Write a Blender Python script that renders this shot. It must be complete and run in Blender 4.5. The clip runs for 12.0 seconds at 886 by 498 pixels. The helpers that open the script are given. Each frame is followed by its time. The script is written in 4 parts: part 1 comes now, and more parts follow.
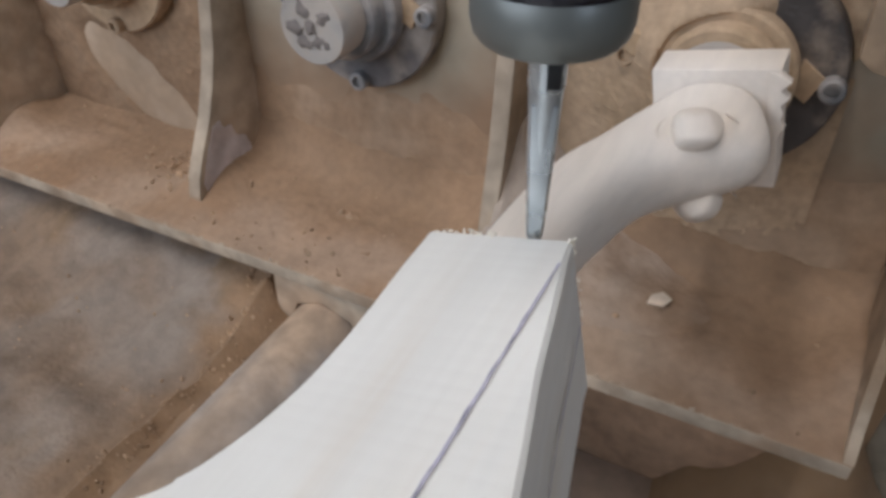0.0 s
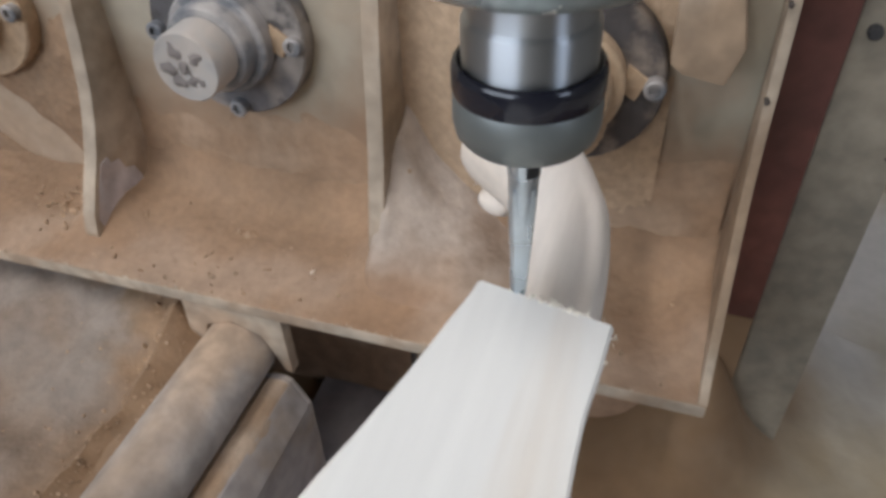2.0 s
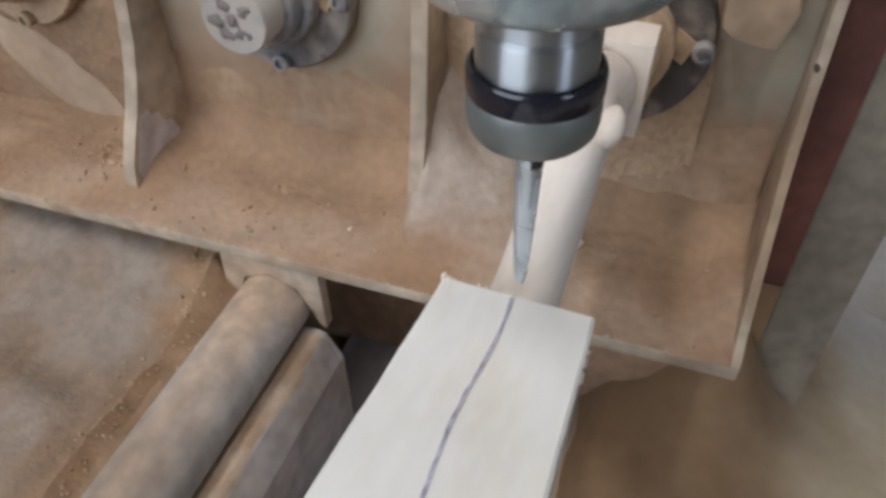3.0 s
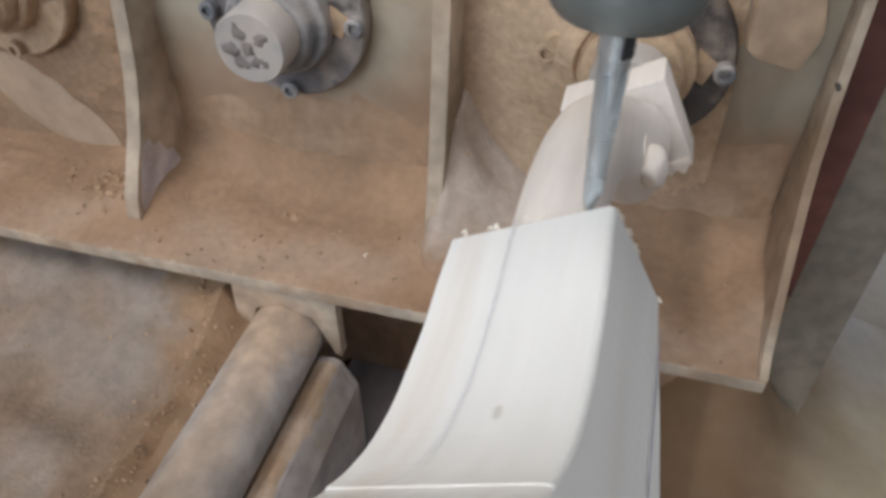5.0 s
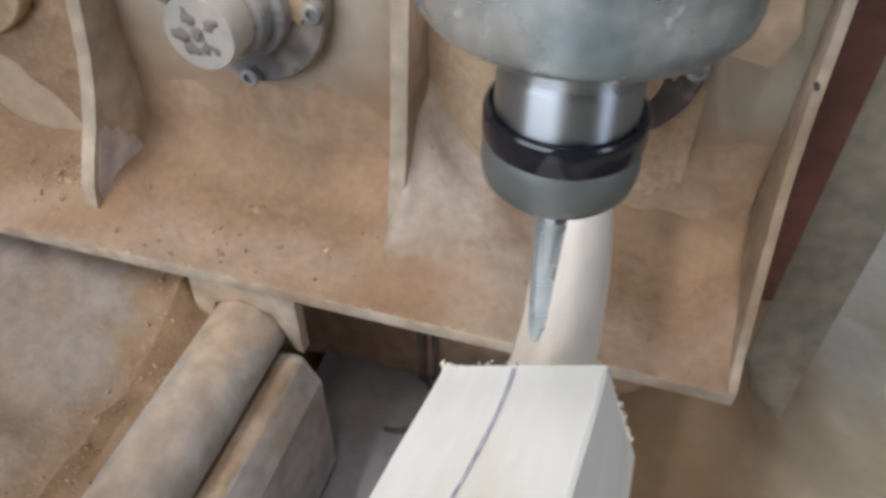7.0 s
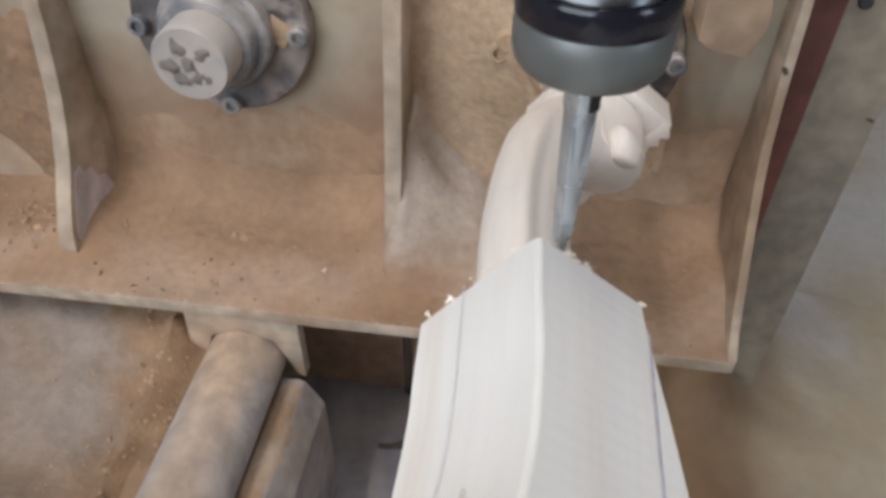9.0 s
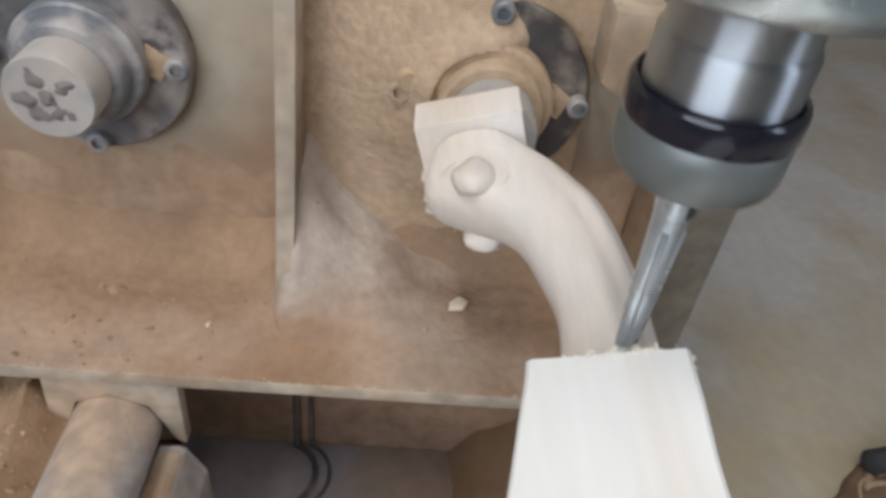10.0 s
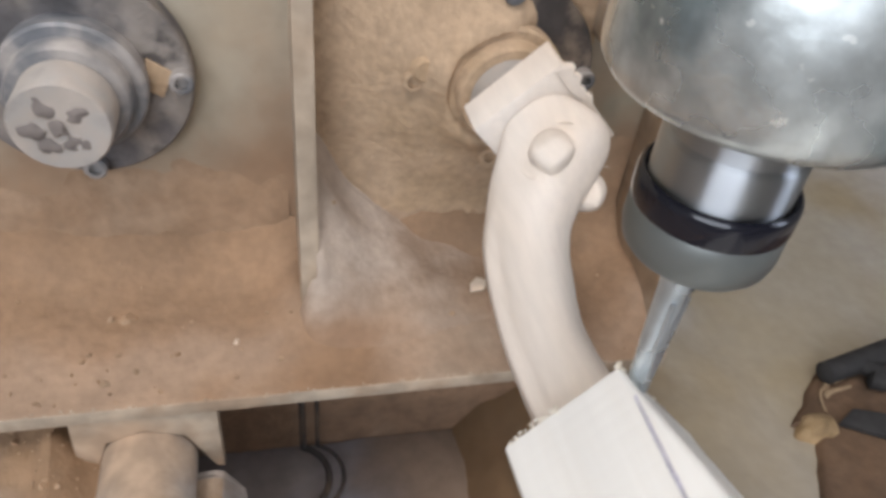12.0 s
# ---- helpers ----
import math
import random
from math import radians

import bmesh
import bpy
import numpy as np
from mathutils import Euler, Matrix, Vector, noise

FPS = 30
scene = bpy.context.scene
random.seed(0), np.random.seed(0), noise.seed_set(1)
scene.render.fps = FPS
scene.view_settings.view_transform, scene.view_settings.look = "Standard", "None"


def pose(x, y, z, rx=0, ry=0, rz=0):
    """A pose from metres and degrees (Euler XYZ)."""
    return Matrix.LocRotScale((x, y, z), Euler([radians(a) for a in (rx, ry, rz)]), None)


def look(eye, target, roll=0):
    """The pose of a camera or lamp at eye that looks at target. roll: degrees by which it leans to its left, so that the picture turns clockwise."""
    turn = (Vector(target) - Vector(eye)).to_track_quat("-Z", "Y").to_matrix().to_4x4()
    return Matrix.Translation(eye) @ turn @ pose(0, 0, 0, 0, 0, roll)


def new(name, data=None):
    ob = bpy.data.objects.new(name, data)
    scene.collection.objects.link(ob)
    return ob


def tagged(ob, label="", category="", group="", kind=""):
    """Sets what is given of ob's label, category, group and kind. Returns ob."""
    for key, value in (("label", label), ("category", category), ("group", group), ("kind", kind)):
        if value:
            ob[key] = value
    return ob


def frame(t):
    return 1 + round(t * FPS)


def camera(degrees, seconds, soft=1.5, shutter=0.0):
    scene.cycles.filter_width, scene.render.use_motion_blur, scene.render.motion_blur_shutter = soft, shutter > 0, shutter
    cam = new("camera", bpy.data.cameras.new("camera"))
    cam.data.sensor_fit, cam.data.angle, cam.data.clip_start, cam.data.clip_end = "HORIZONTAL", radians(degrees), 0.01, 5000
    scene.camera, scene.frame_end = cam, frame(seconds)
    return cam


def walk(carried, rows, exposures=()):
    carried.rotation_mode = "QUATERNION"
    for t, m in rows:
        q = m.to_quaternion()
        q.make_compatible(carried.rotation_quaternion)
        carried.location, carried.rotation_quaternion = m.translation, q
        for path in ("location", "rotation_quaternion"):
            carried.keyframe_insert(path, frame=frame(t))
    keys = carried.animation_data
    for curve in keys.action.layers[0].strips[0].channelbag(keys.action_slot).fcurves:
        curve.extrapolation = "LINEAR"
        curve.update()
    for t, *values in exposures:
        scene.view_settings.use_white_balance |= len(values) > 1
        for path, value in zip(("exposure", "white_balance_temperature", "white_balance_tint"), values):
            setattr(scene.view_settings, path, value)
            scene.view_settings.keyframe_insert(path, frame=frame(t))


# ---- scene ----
cam = camera(62.46, 12.0, soft=3.5, shutter=0.4)
PATH = [
    (0.0, pose(0.2788, -0.2794, 0.3138, 52.04, 0.64, 27.43)),
    (0.5, pose(0.2714, -0.2809, 0.3213, 51.02, 1.49, 24.98)),
    (1.0, pose(0.2745, -0.2879, 0.3234, 50.98, 1.39, 22.17)),
    (1.5, pose(0.2859, -0.2848, 0.3387, 49.86, 2.99, 19.26)),
    (2.0, pose(0.3006, -0.2881, 0.3551, 49.42, 1.85, 17.94)),
    (2.5, pose(0.2919, -0.3072, 0.3604, 48.74, 1.64, 19.31)),
    (3.0, pose(0.2837, -0.3032, 0.3549, 47.01, 0.96, 19.36)),
    (5.0, pose(0.2416, -0.3087, 0.3589, 47.96, 0.13, 15.52)),
    (5.5, pose(0.2471, -0.3060, 0.3523, 47.83, 0.23, 15.06)),
    (6.0, pose(0.2613, -0.2906, 0.3586, 46.66, -0.36, 14.90)),
    (6.5, pose(0.2667, -0.2769, 0.3571, 46.09, -0.39, 17.46)),
    (8.5, pose(0.2291, -0.2989, 0.3485, 47.90, 0.70, 10.30)),
    (9.0, pose(0.2134, -0.3043, 0.3562, 47.98, -0.55, 7.87)),
    (9.5, pose(0.2072, -0.2932, 0.3528, 48.97, -2.18, 5.41)),
    (10.0, pose(0.1959, -0.2787, 0.3468, 50.71, -6.14, -0.30)),
    (10.5, pose(0.1793, -0.2736, 0.3446, 49.15, -6.38, -3.35)),
    (11.0, pose(0.1610, -0.2682, 0.3403, 50.21, -7.11, -7.36)),
    (11.5, pose(0.1470, -0.2635, 0.3381, 49.90, -6.73, -9.17)),
    (12.0, pose(0.1174, -0.2679, 0.3463, 49.75, -5.75, -11.76)),
]
walk(cam, PATH, exposures=[(0.0, -0.20, 6500, 14), (0.5, -0.08, 6500, 13), (1.0, -0.25, 6500, 13), (1.5, -0.05, 6500, 13), (2.0, 0.04, 6500, 13), (2.5, 0.45, 6500, 12), (3.2, -0.04, 6500, 13), (5.3, 0.05, 6500, 13), (6.0, -0.07, 6500, 13), (6.5, 0.29, 6500, 12), (6.8, 0.27, 6500, 12), (8.5, 0.06, 6700, 15), (9.5, 0.22, 6500, 13), (10.0, 0.13, 6500, 12), (10.5, 0.27, 6500, 12), (11.0, 0.25, 6500, 13), (12.0, 0.23, 6800, 15)])

# ---- light: an open workshop with a tall window wall on one side and tube lamps ----
world = bpy.data.worlds.new("sky")
scene.world = world
world.use_nodes = True
wn = world.node_tree
sky = wn.nodes.new("ShaderNodeTexSky")
sky.sky_type, sky.sun_disc = "NISHITA", False
sky.sun_elevation, sky.sun_rotation = radians(40), radians(120)
wn.links.new(sky.outputs[0], wn.nodes["Background"].inputs[0])
wn.nodes["Background"].inputs[1].default_value = 0.10


def area_lamp(name, m, sx, sy, power, colour):
    data = bpy.data.lights.new(name, "AREA")
    data.shape, data.size, data.size_y, data.energy, data.color = "RECTANGLE", sx, sy, power, colour
    ob = new(name, data)
    ob.matrix_world = m
    return ob


area_lamp("window_light", look((-1.1, -2.52, 1.35), (0.2, 0.0, 0.1)), 2.4, 1.6, 60, (0.79, 0.89, 1.0))
TUBES = ((-0.40, -0.62, 20), (0.42, -0.75, 13))      # across, along, power
for tube_x, tube_y, power in TUBES:
    area_lamp("tube_light", pose(tube_x, tube_y, 2.26), 0.12, 1.3, power, (0.97, 0.98, 1.0))
area_lamp("side_window_light", look((2.72, -1.3, 1.25), (0.25, -0.1, 0.2)), 0.7, 1.3, 10, (0.62, 0.78, 1.0))

# ---- materials ----
AXIS_X, AXIS_Z = 0.243, 0.157      # the carved leg's rotary axis
SPACING = 0.22                     # between the rotary spindles


def material(name, colour, rough=0.7, metal=0.0, scales=((8, 0.25), (60, 0.2)), second=None, bump=0.15, bump_scale=120, mask=(0.42, 0.62), mask_scale=6, rough_var=0.12, third=None, third_mask=(0.55, 0.7), third_scale=14, detail=6, stretch=None, settle=None, settle_axis=2, settle_too=None):
    """Two noise scales of value, a second colour in patches, and bump, in metres of the object's own space."""
    m = bpy.data.materials.new(name)
    m.use_nodes = True
    nt = m.node_tree
    N, L = nt.nodes, nt.links
    b = N["Principled BSDF"]
    co = N.new("ShaderNodeTexCoord")
    src = co.outputs["Object"]
    if stretch:
        mp = N.new("ShaderNodeMapping")
        mp.inputs["Scale"].default_value = stretch
        L.new(src, mp.inputs[0])
        src = mp.outputs[0]

    def noise_at(scale, det=detail):
        n = N.new("ShaderNodeTexNoise")
        n.inputs["Scale"].default_value, n.inputs["Detail"].default_value = scale, det
        L.new(src, n.inputs["Vector"])
        return n.outputs["Fac"]

    def mix(kind, fac, a, c):
        x = N.new("ShaderNodeMix")
        x.data_type, x.blend_type = "RGBA", kind
        for sock, val in ((x.inputs[0], fac), (x.inputs[6], a), (x.inputs[7], c)):
            if isinstance(val, (int, float)):
                sock.default_value = val
            elif isinstance(val, tuple):
                sock.default_value = (*val, 1)
            else:
                L.new(val, sock)
        return x.outputs[2]

    def ramp(fac, lo, hi, a=0.0, c=1.0):
        r = N.new("ShaderNodeMapRange")
        r.interpolation_type = "SMOOTHSTEP"
        L.new(fac, r.inputs[0])
        r.inputs[1].default_value, r.inputs[2].default_value, r.inputs[3].default_value, r.inputs[4].default_value = lo, hi, a, c
        return r.outputs[0]

    col = colour
    if second:
        col = mix("MIX", ramp(noise_at(mask_scale), *mask), colour, second)
    if third:
        col = mix("MIX", ramp(noise_at(third_scale), *third_mask), col, third)
    # a second tone on one side along an axis, such as settled dust; ragged limit
    for axis, limits in ((settle_axis, settle), (2, settle_too)):
        if not limits:
            continue
        low, high, amp, tone, grain = limits
        xyz = N.new("ShaderNodeSeparateXYZ")
        L.new(co.outputs["Object"], xyz.inputs[0])
        add = N.new("ShaderNodeMath")
        add.operation = "MULTIPLY_ADD"
        L.new(noise_at(grain), add.inputs[0])
        add.inputs[1].default_value = amp
        L.new(xyz.outputs[axis], add.inputs[2])
        col = mix("MIX", ramp(add.outputs[0], low, high, 1.0, 0.0), col, tone)
    for scale, amount in scales:
        f = ramp(noise_at(scale), 0.25, 0.75, 1 - amount, 1 + amount)
        c3 = N.new("ShaderNodeCombineColor")
        for k in range(3):
            L.new(f, c3.inputs[k])
        col = mix("MULTIPLY", 1.0, col, c3.outputs[0])
    if isinstance(col, tuple):
        b.inputs["Base Color"].default_value = (*col, 1)
    else:
        L.new(col, b.inputs["Base Color"])
    b.inputs["Metallic"].default_value = metal
    L.new(ramp(noise_at(35), 0.3, 0.7, max(0.03, rough - rough_var), min(1, rough + rough_var)), b.inputs["Roughness"])
    if bump:
        bp = N.new("ShaderNodeBump")
        bp.inputs["Strength"].default_value, bp.inputs["Distance"].default_value = bump, 0.002
        L.new(noise_at(bump_scale), bp.inputs["Height"])
        L.new(bp.outputs[0], b.inputs["Normal"])
    return m


M_PLATE = material("dusty_cream_paint", (0.415, 0.358, 0.271), 0.75, second=(0.377, 0.291, 0.200), mask=(0.46, 0.68), mask_scale=8, third=(0.347, 0.332, 0.257), third_mask=(0.55, 0.72), third_scale=6, bump=0.2, scales=((8, 0.10), (60, 0.06)), settle=(0.165, 0.275, 0.19, (0.316, 0.202, 0.124), 12))
M_RIB = material("rib_paint", (0.444, 0.352, 0.259), 0.8, second=(0.301, 0.209, 0.134), mask=(0.42, 0.6), mask_scale=9, bump=0.2)
M_EDGE = material("dust_on_edges", (0.44, 0.355, 0.265), 0.9, second=(0.37, 0.265, 0.18), mask_scale=18, bump=0.3)
M_DUST = material("sawdust", (0.240, 0.166, 0.113), 0.95, second=(0.255, 0.205, 0.165), mask=(0.42, 0.60), mask_scale=7, third=(0.194, 0.120, 0.062), third_mask=(0.52, 0.68), third_scale=11, bump=0.5, bump_scale=300, scales=((12, 0.15), (110, 0.12)), settle=(0.005, -0.035, 0.045, (0.264, 0.163, 0.092), 25), settle_axis=0)
# browner and darker towards the back plate
M_LAYER = material("plate_dust", (0.368, 0.249, 0.167), 0.95, second=(0.270, 0.160, 0.090), mask=(0.42, 0.62), mask_scale=11, third=(0.40, 0.295, 0.21), third_mask=(0.52, 0.70), third_scale=7, bump=0.4, bump_scale=230, scales=((9, 0.12), (45, 0.10), (150, 0.09)), settle=(0.105, 0.060, 0.07, (0.286, 0.179, 0.106), 12), settle_axis=1)
M_CRUST = material("caked_dust", (0.46, 0.325, 0.21), 0.95, second=(0.41, 0.285, 0.175), mask_scale=18, bump=0.6, bump_scale=330, scales=((14, 0.10), (170, 0.12)))
M_HEAP = material("heaped_dust", (0.368, 0.249, 0.167), 0.95, second=(0.278, 0.167, 0.099), mask=(0.42, 0.62), mask_scale=11, third=(0.392, 0.303, 0.233), third_mask=(0.52, 0.70), third_scale=7, bump=0.35, bump_scale=330, scales=((9, 0.10), (120, 0.10)), settle=(0.105, 0.060, 0.07, (0.286, 0.179, 0.106), 12), settle_axis=1, settle_too=(0.082, 0.038, 0.045, (0.43, 0.345, 0.275), 30))
M_BAYDUST = material("brown_caked_dust", (0.301, 0.194, 0.117), 0.95, second=(0.259, 0.159, 0.092), mask_scale=14, bump=0.6, bump_scale=330, scales=((14, 0.10), (170, 0.12)))
M_CREEP = material("creeping_dust", (0.325, 0.208, 0.126), 0.95, second=(0.36, 0.25, 0.165), mask=(0.44, 0.64), mask_scale=11, bump=0.4, bump_scale=230, scales=((9, 0.10), (45, 0.10), (150, 0.09)))
M_LUMP = material("lumped_dust", (0.36, 0.25, 0.16), 0.95, second=(0.29, 0.18, 0.105), mask_scale=60, bump=0.6, bump_scale=400)
M_GOLD = material("golden_sawdust", (0.36, 0.245, 0.13), 0.95, second=(0.29, 0.19, 0.095), mask_scale=40, bump=0.5, bump_scale=300)
# paler tone for the lit patch of back plate in the left bay
M_LIT_LEAF = material("lit_plate_tone", (0.46, 0.345, 0.245), 0.9, second=(0.42, 0.30, 0.20), mask_scale=12, bump=0.2, bump_scale=260, scales=((10, 0.06), (120, 0.06)))
M_CRUMB = material("sawdust_crumb", (0.37, 0.245, 0.15), 0.95, bump=0.6, bump_scale=500)
M_GREYDUST = material("bare_grey_patch", (0.53, 0.48, 0.47), 0.8, second=(0.48, 0.41, 0.38), mask_scale=40, bump=0.2)
M_STEEL_DUSTY = material("dusty_steel", (0.18, 0.185, 0.195), 0.6, 0.25, second=(0.33, 0.30, 0.275), mask=(0.40, 0.6), mask_scale=30, bump=0.3)
M_FLANGE = material("dusty_grey_flange", (0.120, 0.110, 0.109), 0.7, 0.2, second=(0.276, 0.239, 0.207), mask=(0.40, 0.60), mask_scale=24, third=(0.083, 0.072, 0.066), third_mask=(0.52, 0.64), third_scale=40, bump=0.5, bump_scale=300)
M_FLANGE_DARK = material("dark_dusty_flange", (0.07, 0.06, 0.055), 0.7, 0.2, second=(0.24, 0.19, 0.15), mask=(0.46, 0.66), mask_scale=45, bump=0.5, bump_scale=300)
M_NOSE = material("pale_dusty_face", (0.376, 0.344, 0.310), 0.8, 0.1, second=(0.339, 0.295, 0.254), mask_scale=60, bump=0.3)
# dark colour standing for the shade inside the nose's holes
M_HOLE_SHADE = material("painted_hole_shade", (0.16, 0.135, 0.12), 0.9, bump=0)
M_WOOD = material("pale_beech", (0.745, 0.725, 0.675), 0.6, second=(0.68, 0.615, 0.53), mask=(0.50, 0.70), mask_scale=34, third=(0.64, 0.615, 0.54), third_mask=(0.55, 0.74), third_scale=24, scales=((60, 0.04), (220, 0.02)), bump=0.10, bump_scale=160, stretch=(1, 0.07, 1), rough_var=0.08)
M_WOOD_CARVED = material("carved_beech", (0.79, 0.715, 0.635), 0.58, second=(0.70, 0.60, 0.50), mask_scale=12, scales=((50, 0.05), (240, 0.04)), bump=0.12, bump_scale=200, stretch=(1, 0.15, 1))
M_SPLINTER = material("fresh_splinter", (0.84, 0.78, 0.66), 0.8, bump=0.3)
M_FAINT = material("faint_pencil_line", (0.58, 0.555, 0.585), 0.8, bump=0, scales=((200, 0.2),))
M_CHIP = material("pale_chip", (0.62, 0.50, 0.38), 0.85, bump=0.2)
M_PENCIL = material("pencil_line", (0.36, 0.34, 0.41), 0.8, bump=0, scales=((200, 0.4),))
M_KNOT = material("knot", (0.46, 0.43, 0.38), 0.7, bump=0)
# the dark mottling paints in scuffs and blotchy reflections alike
M_BODY = material("mottled_aluminium", (0.60, 0.635, 0.625), 0.30, 0.75, second=(0.27, 0.32, 0.33), mask=(0.42, 0.58), mask_scale=24, third=(0.82, 0.84, 0.81), third_mask=(0.66, 0.70), third_scale=190, bump=0.2, bump_scale=90, scales=((45, 0.18), (170, 0.15)))
M_SHAFT = material("ground_steel", (0.50, 0.515, 0.53), 0.42, 1.0, scales=((8, 0.1),), bump=0.0, rough_var=0.03)
shaft_tree = M_SHAFT.node_tree
turning = shaft_tree.nodes.new("ShaderNodeTangent")
turning.direction_type, turning.axis = "RADIAL", "Z"
shaft_tree.links.new(turning.outputs[0], shaft_tree.nodes["Principled BSDF"].inputs["Tangent"])
shaft_tree.nodes["Principled BSDF"].inputs["Anisotropic"].default_value = 0.97
shaft_tree.nodes["Principled BSDF"].inputs["Anisotropic Rotation"].default_value = 0.25
M_RING = material("black_oxide_ring", (0.012, 0.012, 0.018), 0.13, 0.0, scales=((8, 0.1),), bump=0.0, rough_var=0.03)
M_NUT = material("grey_nut", (0.17, 0.18, 0.17), 0.42, 0.45, scales=((20, 0.12),), bump=0.05)
M_BIT = material("carbide_bit", (0.58, 0.64, 0.67), 0.33, 0.7, scales=((60, 0.2),), bump=0.05)
M_BITDARK = material("dark_flute", (0.05, 0.055, 0.06), 0.4, 0.6, bump=0)
M_RED = material("red_oxide_paint", (0.16, 0.058, 0.043), 0.6, second=(0.085, 0.034, 0.026), bump=0.1)
M_DARK = material("shadow_steel", (0.07, 0.055, 0.045), 0.8, bump=0.2)
# turns dark brown towards low x, beige further out
M_FLOOR = material("dusty_concrete", (0.46, 0.43, 0.395), 0.9, second=(0.36, 0.31, 0.24), mask_scale=3, third=(0.34, 0.265, 0.165), third_mask=(0.40, 0.78), third_scale=4, bump=0.2, scales=((6, 0.06), (60, 0.05)), settle=(0.465, 0.60, 0.16, (0.189, 0.112, 0.056), 7), settle_axis=0)
M_CONCRETE = material("grey_concrete", (0.40, 0.38, 0.34), 0.9, second=(0.36, 0.335, 0.30), mask_scale=3, bump=0.2)
M_BEDGREY = material("grey_bed_dust", (0.232, 0.214, 0.225), 0.9, second=(0.247, 0.206, 0.188), mask_scale=6, bump=0.3, scales=((14, 0.12), (90, 0.08)), settle=(0.25, 0.19, 0.07, (0.255, 0.180, 0.128), 12), settle_axis=0)
M_PIT = material("pit_dust", (0.095, 0.056, 0.033), 0.95, second=(0.14, 0.083, 0.047), mask_scale=5, bump=0.6, bump_scale=200)
M_BEAM = material("beam_dust", (0.31, 0.19, 0.115), 0.95, second=(0.27, 0.16, 0.095), mask_scale=5, third=(0.34, 0.225, 0.145), third_scale=11, bump=0.5, bump_scale=200)
M_OLIVE = material("olive_brown_tone", (0.22, 0.19, 0.145), 0.7, second=(0.25, 0.21, 0.155), mask_scale=5, bump=0.1)
M_PIPE = material("dusty_pipe", (0.37, 0.335, 0.305), 0.8, 0.0, second=(0.35, 0.27, 0.20), mask=(0.42, 0.62), mask_scale=14, bump=0.35, bump_scale=220, settle=(0.004, -0.024, 0.026, (0.360, 0.257, 0.176), 22))
M_RAIL = material("bare_grey_rail", (0.34, 0.30, 0.275), 0.8, 0.0, second=(0.36, 0.275, 0.20), mask=(0.46, 0.64), mask_scale=11, bump=0.2)
M_PIPEDUST = material("rail_dust", (0.38, 0.285, 0.205), 0.95, second=(0.30, 0.20, 0.125), mask_scale=24, bump=0.6, bump_scale=300)
M_WALL = material("plaster", (0.36, 0.35, 0.33), 0.9, bump=0.1)
M_CEIL = material("ceiling_sheet", (0.28, 0.285, 0.285), 0.9, bump=0.1)
M_RUBBER = material("black_rubber", (0.03, 0.028, 0.027), 0.85, bump=0.1)
M_SHAVING = material("wood_shaving", (0.33, 0.225, 0.13), 0.8, bump=0.2)
M_CABLE = material("dusty_cable", (0.06, 0.05, 0.045), 0.9, second=(0.12, 0.085, 0.06), mask_scale=30, bump=0.2)


def glow(name, colour, strength):
    m = bpy.data.materials.new(name)
    m.use_nodes = True
    b = m.node_tree.nodes["Principled BSDF"]
    b.inputs["Emission Color"].default_value, b.inputs["Emission Strength"].default_value = (*colour, 1), strength
    return m


M_TUBE = glow("lamp_glow", (1, 0.97, 0.92), 6)


# ---- mesh helpers ----
def box_bm(x0, x1, y0, y1, z0, z1, bevel=0.0):
    bm = bmesh.new()
    bmesh.ops.create_cube(bm, size=1)
    for v in bm.verts:
        v.co = Vector(((x0, x1)[v.co.x > 0], (y0, y1)[v.co.y > 0], (z0, z1)[v.co.z > 0]))
    if bevel:
        bmesh.ops.bevel(bm, geom=list(bm.edges), offset=bevel, segments=2, affect="EDGES", profile=0.6)
    return bm


def lathe_bm(profile, axis="z", segments=48):
    """Revolve (radius, height) pairs about an axis; the ends are closed."""
    bm = bmesh.new()
    rings = []
    for r, h in profile:
        ring = []
        for k in range(segments):
            a = 2 * math.pi * k / segments
            p = (r * math.cos(a), r * math.sin(a), h)
            ring.append(bm.verts.new(p if axis == "z" else (p[0], h, p[1])))
        rings.append(ring)
    for a, c in zip(rings, rings[1:]):
        for k in range(segments):
            bm.faces.new((a[k], a[(k + 1) % segments], c[(k + 1) % segments], c[k]))
    bm.faces.new(rings[0]), bm.faces.new(rings[-1])
    bmesh.ops.recalc_face_normals(bm, faces=list(bm.faces))
    return bm


def prism_bm(points, along, a, c, bevel=0.0):
    """A polygon in the plane across an axis, drawn out from a to c along it."""
    bm = bmesh.new()

    def place(p, d):
        return {"x": (d, p[0], p[1]), "y": (p[0], d, p[1]), "z": (p[0], p[1], d)}[along]
    lo = [bm.verts.new(place(p, a)) for p in points]
    hi = [bm.verts.new(place(p, c)) for p in points]
    bm.faces.new(lo), bm.faces.new(hi)
    for k in range(len(points)):
        n = (k + 1) % len(points)
        bm.faces.new((lo[k], lo[n], hi[n], hi[k]))
    bmesh.ops.recalc_face_normals(bm, faces=list(bm.faces))
    if bevel:
        bmesh.ops.bevel(bm, geom=list(bm.edges), offset=bevel, segments=2, affect="EDGES", profile=0.6)
    return bm


